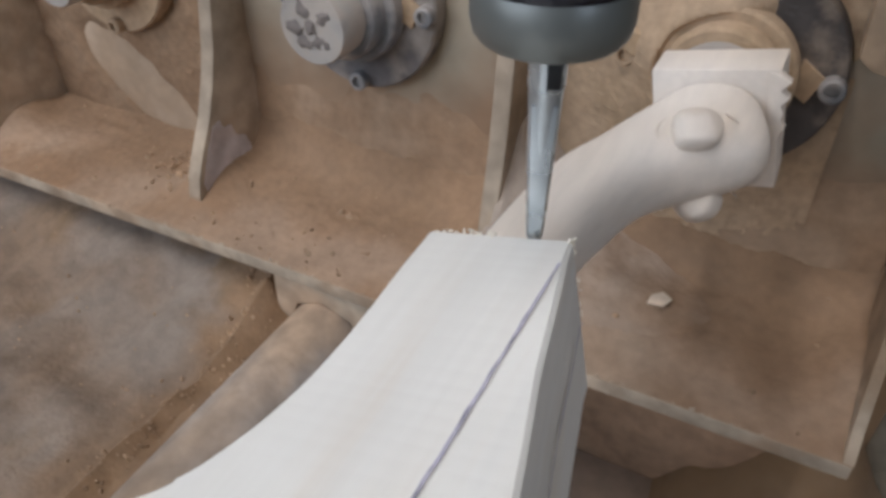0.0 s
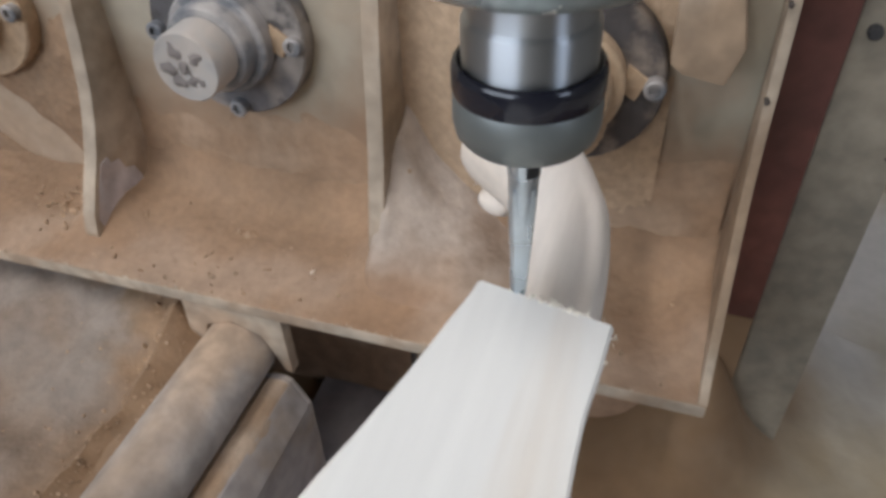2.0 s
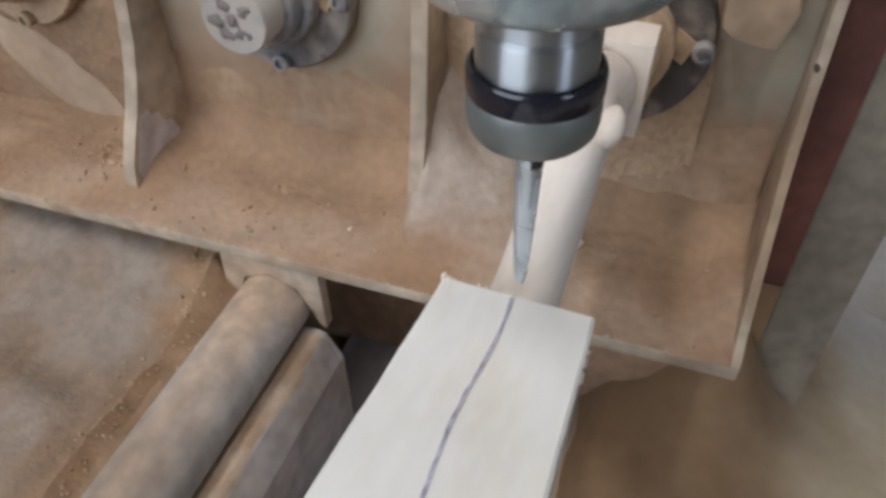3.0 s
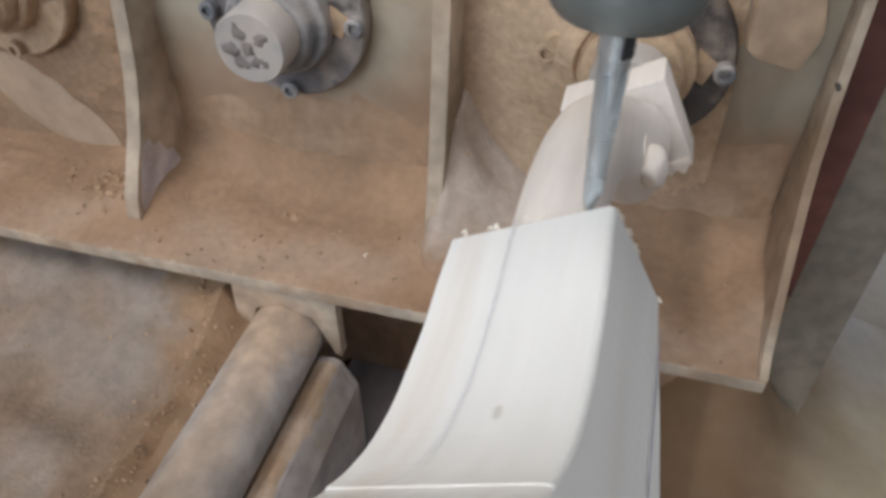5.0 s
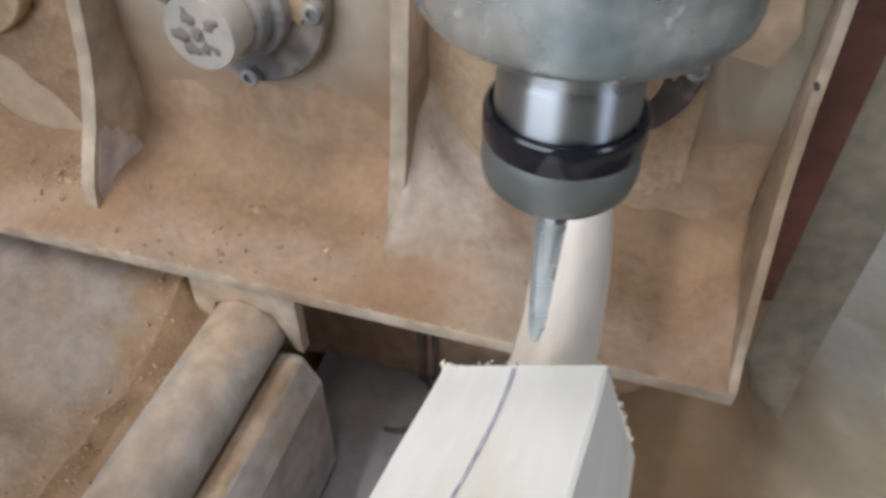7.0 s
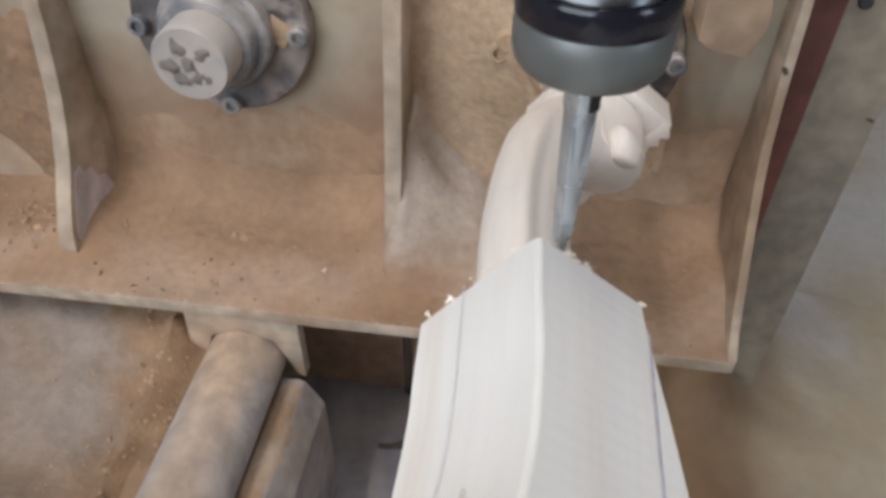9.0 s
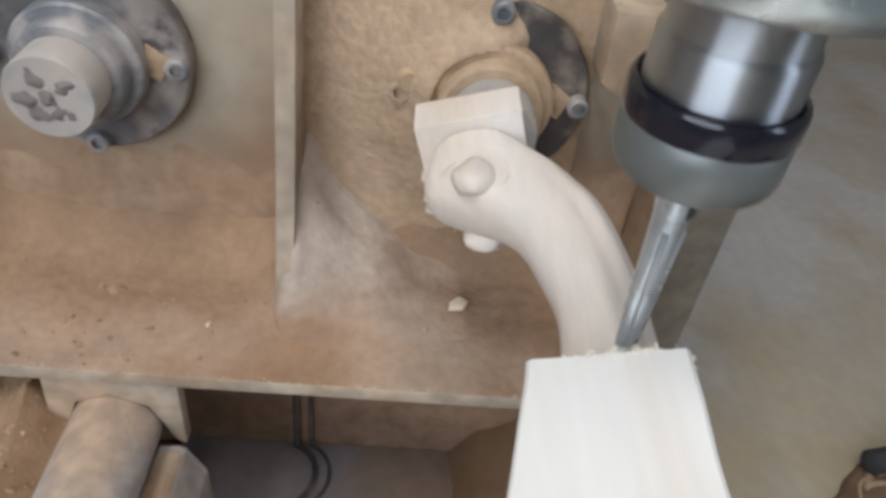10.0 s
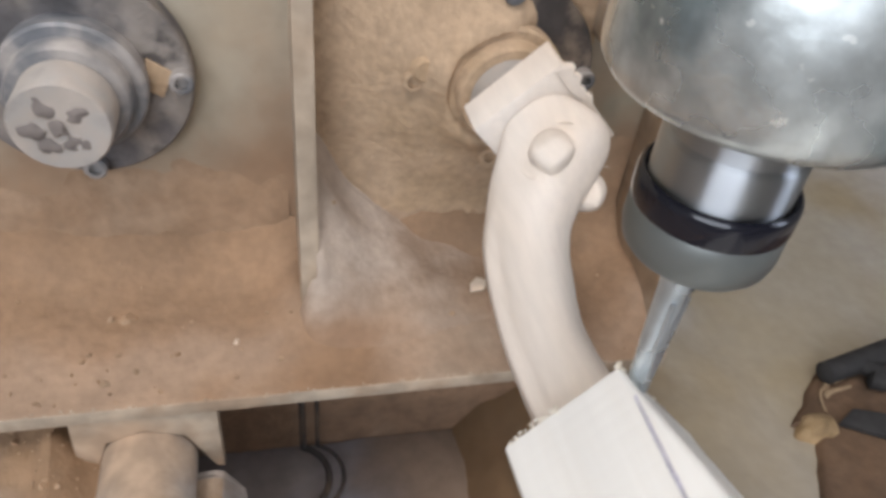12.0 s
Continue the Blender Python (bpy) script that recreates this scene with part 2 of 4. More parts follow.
def loft_bm(stations, section, segments=40):
    """Skin a list of stations; section(station, angle) gives a point."""
    bm = bmesh.new()
    rings = [[bm.verts.new(section(s, 2 * math.pi * k / segments)) for k in range(segments)] for s in stations]
    for a, c in zip(rings, rings[1:]):
        for k in range(segments):
            bm.faces.new((a[k], a[(k + 1) % segments], c[(k + 1) % segments], c[k]))
    bm.faces.new(rings[0]), bm.faces.new(rings[-1])
    bmesh.ops.recalc_face_normals(bm, faces=list(bm.faces))
    return bm


def sheet_bm(x0, x1, y0, y1, nx, ny, height, thick=0.004):
    """A heightfield with an underside, from height(x, y)."""
    bm = bmesh.new()
    grid = [[bm.verts.new((x0 + (x1 - x0) * i / nx, y0 + (y1 - y0) * j / ny, height(x0 + (x1 - x0) * i / nx, y0 + (y1 - y0) * j / ny))) for j in range(ny + 1)] for i in range(nx + 1)]
    for i in range(nx):
        for j in range(ny):
            bm.faces.new((grid[i][j], grid[i + 1][j], grid[i + 1][j + 1], grid[i][j + 1]))
    edge = bmesh.ops.extrude_edge_only(bm, edges=[e for e in bm.edges if e.is_boundary])
    for v in [g for g in edge["geom"] if isinstance(g, bmesh.types.BMVert)]:
        v.co.z -= thick
    bmesh.ops.recalc_face_normals(bm, faces=list(bm.faces))
    return bm


def mesh_ob(name, bm, mat, smooth=True, angle=40):
    me = bpy.data.meshes.new(name)
    bm.to_mesh(me)
    bm.free()
    me.materials.append(mat)
    if smooth:
        me.polygons.foreach_set("use_smooth", [True] * len(me.polygons))
        me.set_sharp_from_angle(angle=radians(angle))
    return new(name, me)


def part(name, bm, mat, parent, label="", smooth=True):
    ob = mesh_ob(name, bm, mat, smooth)
    ob.parent = parent
    if label:
        tagged(ob, label)
    return ob


def thing(name, at, label, category, group="", kind=""):
    ob = new(name)
    ob.empty_display_size = 0.02
    ob.matrix_world = Matrix.Translation(at)
    return tagged(ob, label, category, group, kind)


def moved(bm, x=0, y=0, z=0):
    bmesh.ops.translate(bm, verts=list(bm.verts), vec=(x, y, z))
    return bm


def turned(bm, m):
    bmesh.ops.transform(bm, matrix=m, verts=list(bm.verts))
    return bm


def moved_ob(ob, x, y, z):
    ob.location = (x, y, z)
    return ob


def rough_bm(bm, amount, scale, seed=0.0):
    for v in bm.verts:
        v.co += noise.noise_vector(v.co * scale + Vector((seed, seed * 2, 0))) * amount
    return bm


# ---- the room ----
FLOOR_Z = -0.75
tagged(mesh_ob("floor", box_bm(-2.6, 2.8, -2.6, 2.6, FLOOR_Z - 0.1, FLOOR_Z), M_CONCRETE), "dusty grey concrete workshop floor", "floor", kind="structure")
tagged(mesh_ob("ceiling", box_bm(-2.6, 2.8, -2.6, 2.6, 2.4, 2.5), M_CEIL), "grey sheet ceiling", "ceiling", kind="structure")
tagged(mesh_ob("wall_north", box_bm(-2.6, 2.8, 2.6, 2.7, FLOOR_Z, 2.4), M_WALL), "plain plaster wall", "wall", kind="structure")
tagged(mesh_ob("wall_west", box_bm(-2.7, -2.6, -2.7, 2.7, FLOOR_Z, 2.4), M_WALL), "plain plaster wall", "wall", kind="structure")
east = thing("wall_east", (0, 0, 0), "plaster wall with a narrow window opening", "wall", kind="structure")
part("wall_piece", box_bm(2.8, 2.9, -2.7, 2.7, FLOOR_Z, 0.55), M_WALL, east)
part("wall_piece", box_bm(2.8, 2.9, -2.7, 2.7, 1.95, 2.4), M_WALL, east)
part("wall_piece", box_bm(2.8, 2.9, -2.7, -1.7, 0.55, 1.95), M_WALL, east)
part("wall_piece", box_bm(2.8, 2.9, -0.9, 2.7, 0.55, 1.95), M_WALL, east)
south = thing("wall_south", (0, 0, 0), "plaster wall with a wide window opening", "wall", kind="structure")
part("wall_piece", box_bm(-2.6, 2.8, -2.7, -2.6, FLOOR_Z, 0.5), M_WALL, south)
part("wall_piece", box_bm(-2.6, 2.8, -2.7, -2.6, 2.2, 2.4), M_WALL, south)
part("wall_piece", box_bm(-2.6, -2.35, -2.7, -2.6, 0.5, 2.2), M_WALL, south)
part("wall_piece", box_bm(0.15, 2.8, -2.7, -2.6, 0.5, 2.2), M_WALL, south)
for tube_x, tube_y, power in TUBES:
    tube = thing("tube_lamp", (tube_x, tube_y, 2.29), "white batten lamp with a glowing tube under the ceiling", "lamp", "tube lamps")
    part("batten", box_bm(-0.05, 0.05, -0.68, 0.68, 0.04, 0.11, 0.004), M_BODY, tube)
    part("tube", turned(lathe_bm([(0.014, -0.64), (0.014, 0.64)], "z", 16), Matrix.Rotation(radians(90), 4, "X")), M_TUBE, tube)

# ---- headstock: base plate, back plate, gussets ----
BACK_Y = 0.105
head = thing("headstock_frame", (0, 0, 0), "cream-painted welded machine frame caked in brown sawdust", "machine frame", kind="structure")
part("base_plate", box_bm(-0.62, 0.354, 0.0, 0.125, 0.0, 0.010, 0.0015), M_EDGE, head, "flat steel base plate under brown dust")
part("back_plate", box_bm(-0.62, 0.356, BACK_Y, BACK_Y + 0.016, 0.0105, 0.46, 0.0015), M_PLATE, head, "upright cream steel plate with dust streaks")
RIB_A = [(BACK_Y + 0.002, 0.0102), (0.027, 0.0102), (0.026, 0.022), (0.030, 0.036), (0.040, 0.054), (0.051, 0.072), (0.061, 0.095), (0.068, 0.116), (0.075, 0.150), (0.083, 0.200), (BACK_Y + 0.002, 0.30)]
RIB_C = [(BACK_Y + 0.002, 0.0102), (0.0006, 0.0102), (0.0040, 0.014), (0.012, 0.022), (0.021, 0.036), (0.036, 0.060), (0.050, 0.085), (0.061, 0.105), (0.068, 0.122), (0.075, 0.150), (0.083, 0.200), (BACK_Y + 0.002, 0.30)]
RIB_B = [(BACK_Y + 0.002, 0.0102), (0.047, 0.0102), (0.047, 0.040), (0.054, 0.070), (0.061, 0.100), (0.066, 0.135), (0.071, 0.175), (0.082, 0.240), (BACK_Y + 0.002, 0.34)]
for k, rib in ((-3, RIB_A), (-2, RIB_A), (-1, RIB_B), (0, RIB_C)):
    x = 0.351 + SPACING * k + (0.0035 if k in (-2, -1) else 0.0)
    half = 0.0055 if k else 0.0028
    x += 0.0 if k else 0.0006
    g = part("gusset", prism_bm(rib, "x", x - half, x + half, 0.0012 if k else 0.0008), M_RIB, head, "upright steel gusset with a pale dusty edge")
    if k == -2:
        part("bare_patch", rough_bm(prism_bm([(0.036, 0.012), (0.033, 0.030), (0.043, 0.050), (0.052, 0.066), (0.060, 0.068), (0.062, 0.061), (0.070, 0.060), (0.073, 0.050), (0.082, 0.046), (0.086, 0.036), (0.086, 0.012)], "x", x + 0.0050, x + 0.0061), 0.0003, 90), M_GREYDUST, g, "grey patch where the dust fell off")

# dust lying on the base plate, deeper towards the gussets
RIB_X = (-0.309, -0.089, 0.131, 0.351)


def layer_height(x, y):
    s = min(1.0, max(0.0, y / 0.05))
    h = 0.0094 + 0.0012 * min(1.0, y / 0.0025) + 0.009 * s * s * (3 - 2 * s) * (0.75 + 0.3 * noise.noise((x * 20, y * 20, 5.0)))
    h += sum(0.016 * math.exp(-((x - r) / 0.020) ** 2) for r in RIB_X) * math.exp(-((y - 0.06) / 0.032) ** 2)
    bank = 0.044 if x > -0.10 else 0.006
    h += bank * math.exp(-((BACK_Y - y) / 0.013)) * (0.85 + 0.35 * noise.noise((x * 9, y * 30, 2.0)) + 0.15 * noise.noise((x * 50, y * 60, 4.0)))
    lump = noise.noise((x * 70, y * 70, 8.0))
    h += 0.0022 * lump * lump * s + 0.0006 * noise.noise((x * 260, y * 260, 4.0)) * s
    return max(h, 0.0092)


tagged(mesh_ob("dust_layer", sheet_bm(-0.6, 0.3535, 0.0006, BACK_Y - 0.0006, 420, 60, layer_height, 0.003), M_LAYER), "brown sawdust lying thick on the base plate", "sawdust", kind="stuff")


def heap_height(x, y):
    s = min(1.0, max(0.0, (y - 0.004) / 0.06))
    fall = math.exp(-max(0.0, x - 0.142) / 0.050)
    if x < 0.1368:
        if y > 0.046:
            return 0.0
        fall = math.exp(-((0.1368 - x) / 0.010) ** 2)
    top = 0.098 * fall * max(0.0, 1 - (BACK_Y - y) / 0.112) ** 0.85 * (0.15 + 0.85 * s * s * (3 - 2 * s))
    f = min(1.0, max(0.0, (y - 0.006) / 0.035))
    top *= f * f * (3 - 2 * f)
    top *= 1 + 0.16 * noise.noise((x * 45, y * 45, 1.0))
    return 0.010 + 0.009 * s - 0.0030 + top + 0.0005 * noise.noise((x * 280, y * 280, 4.0))


tagged(mesh_ob("sawdust_heap", sheet_bm(0.085, 0.32, 0.002, BACK_Y - 0.0004, 150, 90, heap_height, 0.0005), M_HEAP), "greyish sawdust heap banked up beside a gusset", "sawdust", kind="stuff")


def crust_height(u, v):
    r, a = math.hypot(u, v), math.degrees(math.atan2(v, u)) % 360
    side = 1 / (1 + math.exp(-(min(a - 62, 318 - a)) / 14))
    h = 0.0172 * side / (1 + math.exp((r - 0.068) / 0.011)) + 0.0020 * side / (1 + math.exp((r - 0.140) / 0.012))
    h += 0.011 * side / (1 + math.exp((r - 0.042) / 0.003)) * min(1.0, max(0.0, (r - 0.026) / 0.006))
    h *= 1 + 0.14 * noise.noise((u * 45, v * 45, 6.0))
    return h + 0.0005 * noise.noise((u * 240, v * 240, 3.0)) * min(1.0, h / 0.002) - 0.0006


tagged(moved_ob(mesh_ob("dust_crust", turned(sheet_bm(-0.1055, 0.06, -0.115, 0.15, 120, 160, crust_height, 0.0003), Matrix.Rotation(radians(90), 4, "X")), M_CRUST), AXIS_X, BACK_Y - 0.0002, 0.158), "sandy tan dust caked over the plate and flange", "sawdust", kind="stuff")


def bay_crust_height(x, z):
    """Brown dust on the plate of the second bay, round a bare leaf-shaped patch."""
    u = (x + 0.203) * 0.80 - (z - 0.050) * 0.60
    v = (x + 0.203) * 0.60 + (z - 0.050) * 0.80
    d = math.hypot(u / 0.068, v / 0.027) + 0.10 * noise.noise((x * 60, z * 60, 2.0))
    k = 1 / (1 + math.exp(-(d - 1.05) / 0.06)) / (1 + math.exp((z - 0.135 - 0.03 * noise.noise((x * 30, z * 30, 7.0))) / 0.006))
    k /= 1 + math.exp((x + 0.105) / 0.004)
    return 0.0052 * k * (1 + 0.3 * noise.noise((x * 70, z * 70, 4.0))) + 0.0005 * noise.noise((x * 240, z * 240, 3.0)) - 0.0012


tagged(moved_ob(mesh_ob("dust_crust", turned(sheet_bm(-0.31, -0.096, 0.008, 0.17, 110, 90, bay_crust_height, 0.0003), Matrix.Rotation(radians(90), 4, "X")), M_BAYDUST), 0, BACK_Y - 0.0002, 0), "brown dust caked on the plate round a bare patch", "sawdust", kind="stuff")


def creep_height(x, z):
    """Dust creeping up the back plate, with a ragged upper limit."""
    limit = 0.068 + 0.026 * noise.noise((x * 9, 0.0, 3.0)) + 0.014 * noise.noise((x * 45, z * 45, 8.0)) + 0.25 * max(0.0, x - 0.26)
    k = 1 / (1 + math.exp((z - limit) / 0.009))
    return 0.0026 * k + 0.0004 * noise.noise((x * 210, z * 210, 3.0)) * k - 0.0005


for a, b in ((-0.082, 0.125), (0.137, 0.347)):
    tagged(moved_ob(mesh_ob("dust_crust", turned(sheet_bm(a, b, 0.012, 0.15, 120, 80, creep_height, 0.0002), Matrix.Rotation(radians(90), 4, "X")), M_CREEP), 0, BACK_Y - 0.0002, 0), "brown dust creeping up the cream plate", "sawdust", kind="stuff")


# thin raised leaf whose pale colour stands for lit back plate
def leaf_height(x, z):
    u = (x + 0.203) * 0.80 - (z - 0.050) * 0.60
    v = (x + 0.203) * 0.60 + (z - 0.050) * 0.80
    d = math.hypot(u / 0.074, v / 0.029) + 0.06 * noise.noise((x * 60, z * 60, 2.0))
    return 0.0058 * max(0.0, 1 - d * d) ** 0.6 + 0.0003 * noise.noise((x * 240, z * 240, 3.0)) - 0.0012


tagged(moved_ob(mesh_ob("lit_leaf_patch", turned(sheet_bm(-0.285, -0.125, 0.0, 0.115, 90, 80, leaf_height, 0.0003), Matrix.Rotation(radians(90), 4, "X")), M_LIT_LEAF), 0, BACK_Y - 0.0002, 0), "smooth pale leaf-shaped patch standing for the lit plate", "sawdust", kind="stuff")

# ---- rotary spindles ----
rng0 = random.Random(3)


def rotary_spindle(x, mat_flange, mat_collar):
    s = thing("rotary_spindle", (x, BACK_Y, 0.158), "round steel rotary spindle nose with bolted flange, dust covered", "spindle", "rotary spindles")
    part("flange", lathe_bm([(0.0558, -0.0002), (0.0558, -0.012), (0.0545, -0.0135), (0.03, -0.0135)], "y", 64), mat_flange, s, "dark bolted flange")
    part("collar", lathe_bm([(0.0345, -0.0132), (0.0345, -0.024), (0.0330, -0.0255), (0.027, -0.0255)], "y", 56), mat_collar, s)
    part("sleeve", lathe_bm([(0.0285, -0.025), (0.0285, -0.035), (0.0270, -0.037), (0.0235, -0.037)], "y", 48), mat_collar, s)
    nose = part("nose", lathe_bm([(0.0225, -0.0375), (0.0225, -0.0585), (0.0215, -0.060)], "y", 48), M_NOSE, s, "pale nose face with drive holes painted on as dark spots")
    for k in range(6):
        a = 2 * math.pi * k / 5 + 0.5
        r = 0.0105 if k < 5 else 0.001
        r += rng0.uniform(-0.0015, 0.0015)
        a += rng0.uniform(-0.25, 0.25)
        # no hole is cut: a flattened dark lump paints its shade
        hole = bmesh.new()
        bmesh.ops.create_uvsphere(hole, u_segments=12, v_segments=8, radius=rng0.uniform(0.0040, 0.0052))
        turned(hole, Matrix.Rotation(rng0.uniform(0, 6.28), 4, "Y") @ Matrix.Diagonal((1.15, 0.20, 0.80, 1)))
        rough_bm(hole, 0.0019, 230, k + x * 9)
        part("drive_hole_shade", moved(hole, r * math.cos(a), -0.0601, r * math.sin(a)), M_HOLE_SHADE, nose)
    wedge = prism_bm([(0.034, 0.012), (0.046, 0.004), (0.040, -0.010), (0.033, -0.006)], "y", -0.0155, -0.0132, 0.0008)
    part("dust_wedge", wedge, M_CRUST, s, "orange dust packed beside a bolt")
    for k in range(4):
        a = math.pi / 2 * k
        b = part("bolt", moved(lathe_bm([(0.0062, -0.0133), (0.0062, -0.0195), (0.0052, -0.0205), (0.0034, -0.0205), (0.0034, -0.0172)], "y", 20), 0.05 * math.cos(a), 0, 0.05 * math.sin(a)), M_CRUST if k in (2, 3) and mat_collar is M_CRUST else M_STEEL_DUSTY, s, "dusty socket bolt")
    return s


for k in (-2, -1, 0, 1):
    rotary_spindle(AXIS_X + SPACING * (k - 1) + 0.001, (M_CRUST, M_CRUST, M_FLANGE, M_FLANGE_DARK)[k + 2], M_STEEL_DUSTY if k == 0 else M_CRUST)

# small dusty block bolted beside the flange, and a plate bolt
blk = thing("stop_block", (0.316, BACK_Y, 0.19), "small pale dusty block bolted on the back plate", "block")
part("block", prism_bm([(-0.018, 0.03), (-0.017, -0.010), (-0.010, -0.015), (0.012, -0.019), (0.018, 0.002), (0.012, 0.03)], "y", -0.032, -0.0003, 0.003), M_RIB, blk)
pb = thing("plate_bolt", (0.199, BACK_Y, 0.166), "dust-caked bolt head on the back plate", "bolt")
part("bolt_head", rough_bm(lathe_bm([(0.0075, -0.0003), (0.0075, -0.0200), (0.0055, -0.0225)], "y", 12), 0.0012, 200), M_CRUST, pb)

# ---- below the base ----
brk = thing("pipe_bracket", (0.037, 0, 0), "cream steel bracket hanging under the base plate holding a pipe", "bracket")
part("web", prism_bm([(-0.037, -0.0004), (0.041, -0.0004), (0.041, -0.056), (0.036, -0.054), (0.022, -0.022), (0.0, -0.0135), (-0.021, -0.022), (-0.0275, -0.040), (-0.030, -0.056), (-0.040, -0.056)], "y", 0.002, 0.012, 0.001), M_EDGE, brk, "cream web plate")
part("pipe", moved(turned(lathe_bm([(0.0265, 0.0), (0.0265, 0.75)], "z", 40), Matrix.Rotation(radians(90), 4, "X")), 0.0, 0.006, -0.042), M_PIPE, brk, "round steel pipe with brown dust on top")
rail = thing("slide_rail", (0.0655, -0.294, -0.064), "dusty steel rail beside the pipe with brown dust on top", "rail")
RAIL_TOP = [(-0.017, -0.003), (-0.013, 0.001), (-0.004, 0.0035), (0.006, 0.0045), (0.011, 0.0025), (0.0165, -0.008), (0.0225, -0.020)]
RAIL_LINE = [(-0.017, -0.13)] + RAIL_TOP + [(0.023, -0.06), (0.023, -0.13)]
part("rail_body", prism_bm(RAIL_LINE, "y", -0.4, 0.292, 0.0008), M_RAIL, rail)


def rail_dust(x, y):
    """Dust following the rounded top of the rail, thinning out down its side with a ragged limit."""
    top = float(np.interp(x, [p[0] for p in RAIL_TOP], [p[1] for p in RAIL_TOP]))
    limit = 0.010 + 0.004 * noise.noise((y * 18, 0.0, 5.0)) + 0.003 * noise.noise((y * 70, 0.0, 1.0))
    return top + 0.0022 / (1 + math.exp((x - limit) / 0.0016)) - 0.0007 + 0.0006 * noise.noise((x * 150, y * 90, 2))


part("rail_cap", sheet_bm(-0.0165, 0.0205, -0.4, 0.290, 22, 200, rail_dust, 0.003), M_PIPEDUST, rail, "brown dust along the top of the rail")
part("end_plate", prism_bm([(p[0] + 0.0002, p[1] + 0.0003) for p in RAIL_LINE], "y", 0.2922, 0.2962, 0.0008), M_RAIL, rail)


def tray_height(x, y):
    h = -0.050 + 0.010 * noise.noise((x * 14, y * 9, 3.1)) + 0.0060 * noise.noise((x * 40, y * 32, 1.7))
    h += 0.013 * math.exp(-((x + 0.012) / 0.0075) ** 2) * (1 + 0.3 * noise.noise((x * 20, y * 30, 3)))
    h += 0.009 * math.exp(-((x - 0.005) / 0.016) ** 2) * (1 + 0.6 * noise.noise((x * 40, y * 22, 7)))
    h += 0.030 * math.exp(-((y - 0.03) / 0.06) ** 2) * min(1.0, max(0.0, (0.012 - x) / 0.03))
    return h + 0.0016 * noise.noise((x * 160, y * 160, 9))


tagged(mesh_ob("sawdust_bed", sheet_bm(-0.75, 0.030, -0.7, 0.114, 170, 150, tray_height, 0.02), M_DUST), "heaped brown and grey sawdust in the machine bed", "sawdust", kind="stuff")
BED_Z = -0.215
tagged(mesh_ob("bed_floor", box_bm(-0.8, 1.7, -0.9, 1.3, FLOOR_Z, BED_Z, 0.002), M_FLOOR), "dusty grey-beige machine bed", "machine bed", kind="structure")
tagged(mesh_ob("bed_beam", box_bm(-0.8, 0.3540, 0.115, 0.20, BED_Z, -0.0005), M_BEAM), "dust-brown bed beam", "beam", kind="structure")
tagged(mesh_ob("red_column", box_bm(0.3545, 0.3895, 0.128, 0.24, -0.035, 0.9, 0.002), M_RED), "red-oxide painted machine column", "column", kind="structure")
tagged(mesh_ob("column_foot", box_bm(0.3545, 0.3895, 0.1285, 0.24, BED_Z, -0.0352, 0.002), M_FLOOR), "dust-covered foot of the red column", "column", kind="structure")
# upright block that gives the dark olive strip right of the red column
tagged(mesh_ob("olive_column", box_bm(0.3905, 0.437, 0.135, 0.24, BED_Z, 0.9, 0.002), M_OLIVE), "dark olive upright block", "column", kind="structure")


def spill_height(x, y):
    d = max(0.0, (x - 0.40) / 0.16) ** 2 + max(0.0, (0.29 - x) / 0.03) ** 2 + max(0.0, (-0.02 - y) / 0.45) ** 2
    pile = 0.10 * math.exp(-((x - 0.365) / 0.04) ** 2 - ((y - 0.125) / 0.05) ** 2)
    return BED_Z - 0.004 + pile + 0.045 * math.exp(-1.6 * d) + 0.006 * noise.noise((x * 18, y * 18, 2)) * math.exp(-d) + 0.0008 * noise.noise((x * 130, y * 130, 5))


tagged(mesh_ob("sawdust_spill", sheet_bm(0.20, 1.0, -0.75, 0.30, 140, 160, spill_height, 0.002), M_FLOOR), "golden-brown sawdust spilled over the bed", "sawdust", kind="stuff")
tagged(mesh_ob("bed_dust", sheet_bm(0.03, 0.36, -0.6, 0.114, 80, 100, lambda x, y: BED_Z + 0.009 - 0.05 * max(0.0, x - 0.28 - 0.03 * noise.noise((x * 12, y * 12, 9))) + 0.004 * noise.noise((x * 22, y * 22, 6)) + 0.0012 * noise.noise((x * 140, y * 140, 3)), 0.006), M_BEDGREY), "grey dust lying in the bed under the base", "sawdust", kind="stuff")
for n, (bend, r) in enumerate(((0.0, 0.0028), (0.018, 0.0018))):
    cable = thing("cable", (0.118 + bend, 0.06, BED_Z + 0.03), "dark dusty cable hanging into the bed", "cable", "cables under the base")
    turn = [radians(20 + 11 * i) for i in range(16)]
    pts = [(0.0103 - 0.006 * n, 0.048, 0.10 - 0.021 * i) for i in range(6)] + [(0.030 * math.sin(q) - 0.006 * n, 0.018 + 0.032 * math.cos(q), -0.016 + 0.001 * n) for q in turn]

    def tube_section(s, a, r=r):
        return (s[0] + r * math.cos(a), s[1] + r * 0.7 * math.sin(a), s[2] + r * 0.7 * math.sin(a))
    part("sheath", loft_bm(pts, tube_section, 10), M_CABLE, cable)


# ---- loose things on the plate and beside the machine ----
def flat_chip(name, x, y, outline, turn, mat, label):
    ch = thing(name, (x, y, max(layer_height(x, y), heap_height(x, y)) + 0.0012), label, "wood chip")
    part("chip", rough_bm(turned(prism_bm(outline, "z", 0.0, 0.0016, 0.0003), Matrix.Rotation(turn, 4, "Z") @ Matrix.Rotation(0.25, 4, "X")), 0.0005, 220), mat, ch)


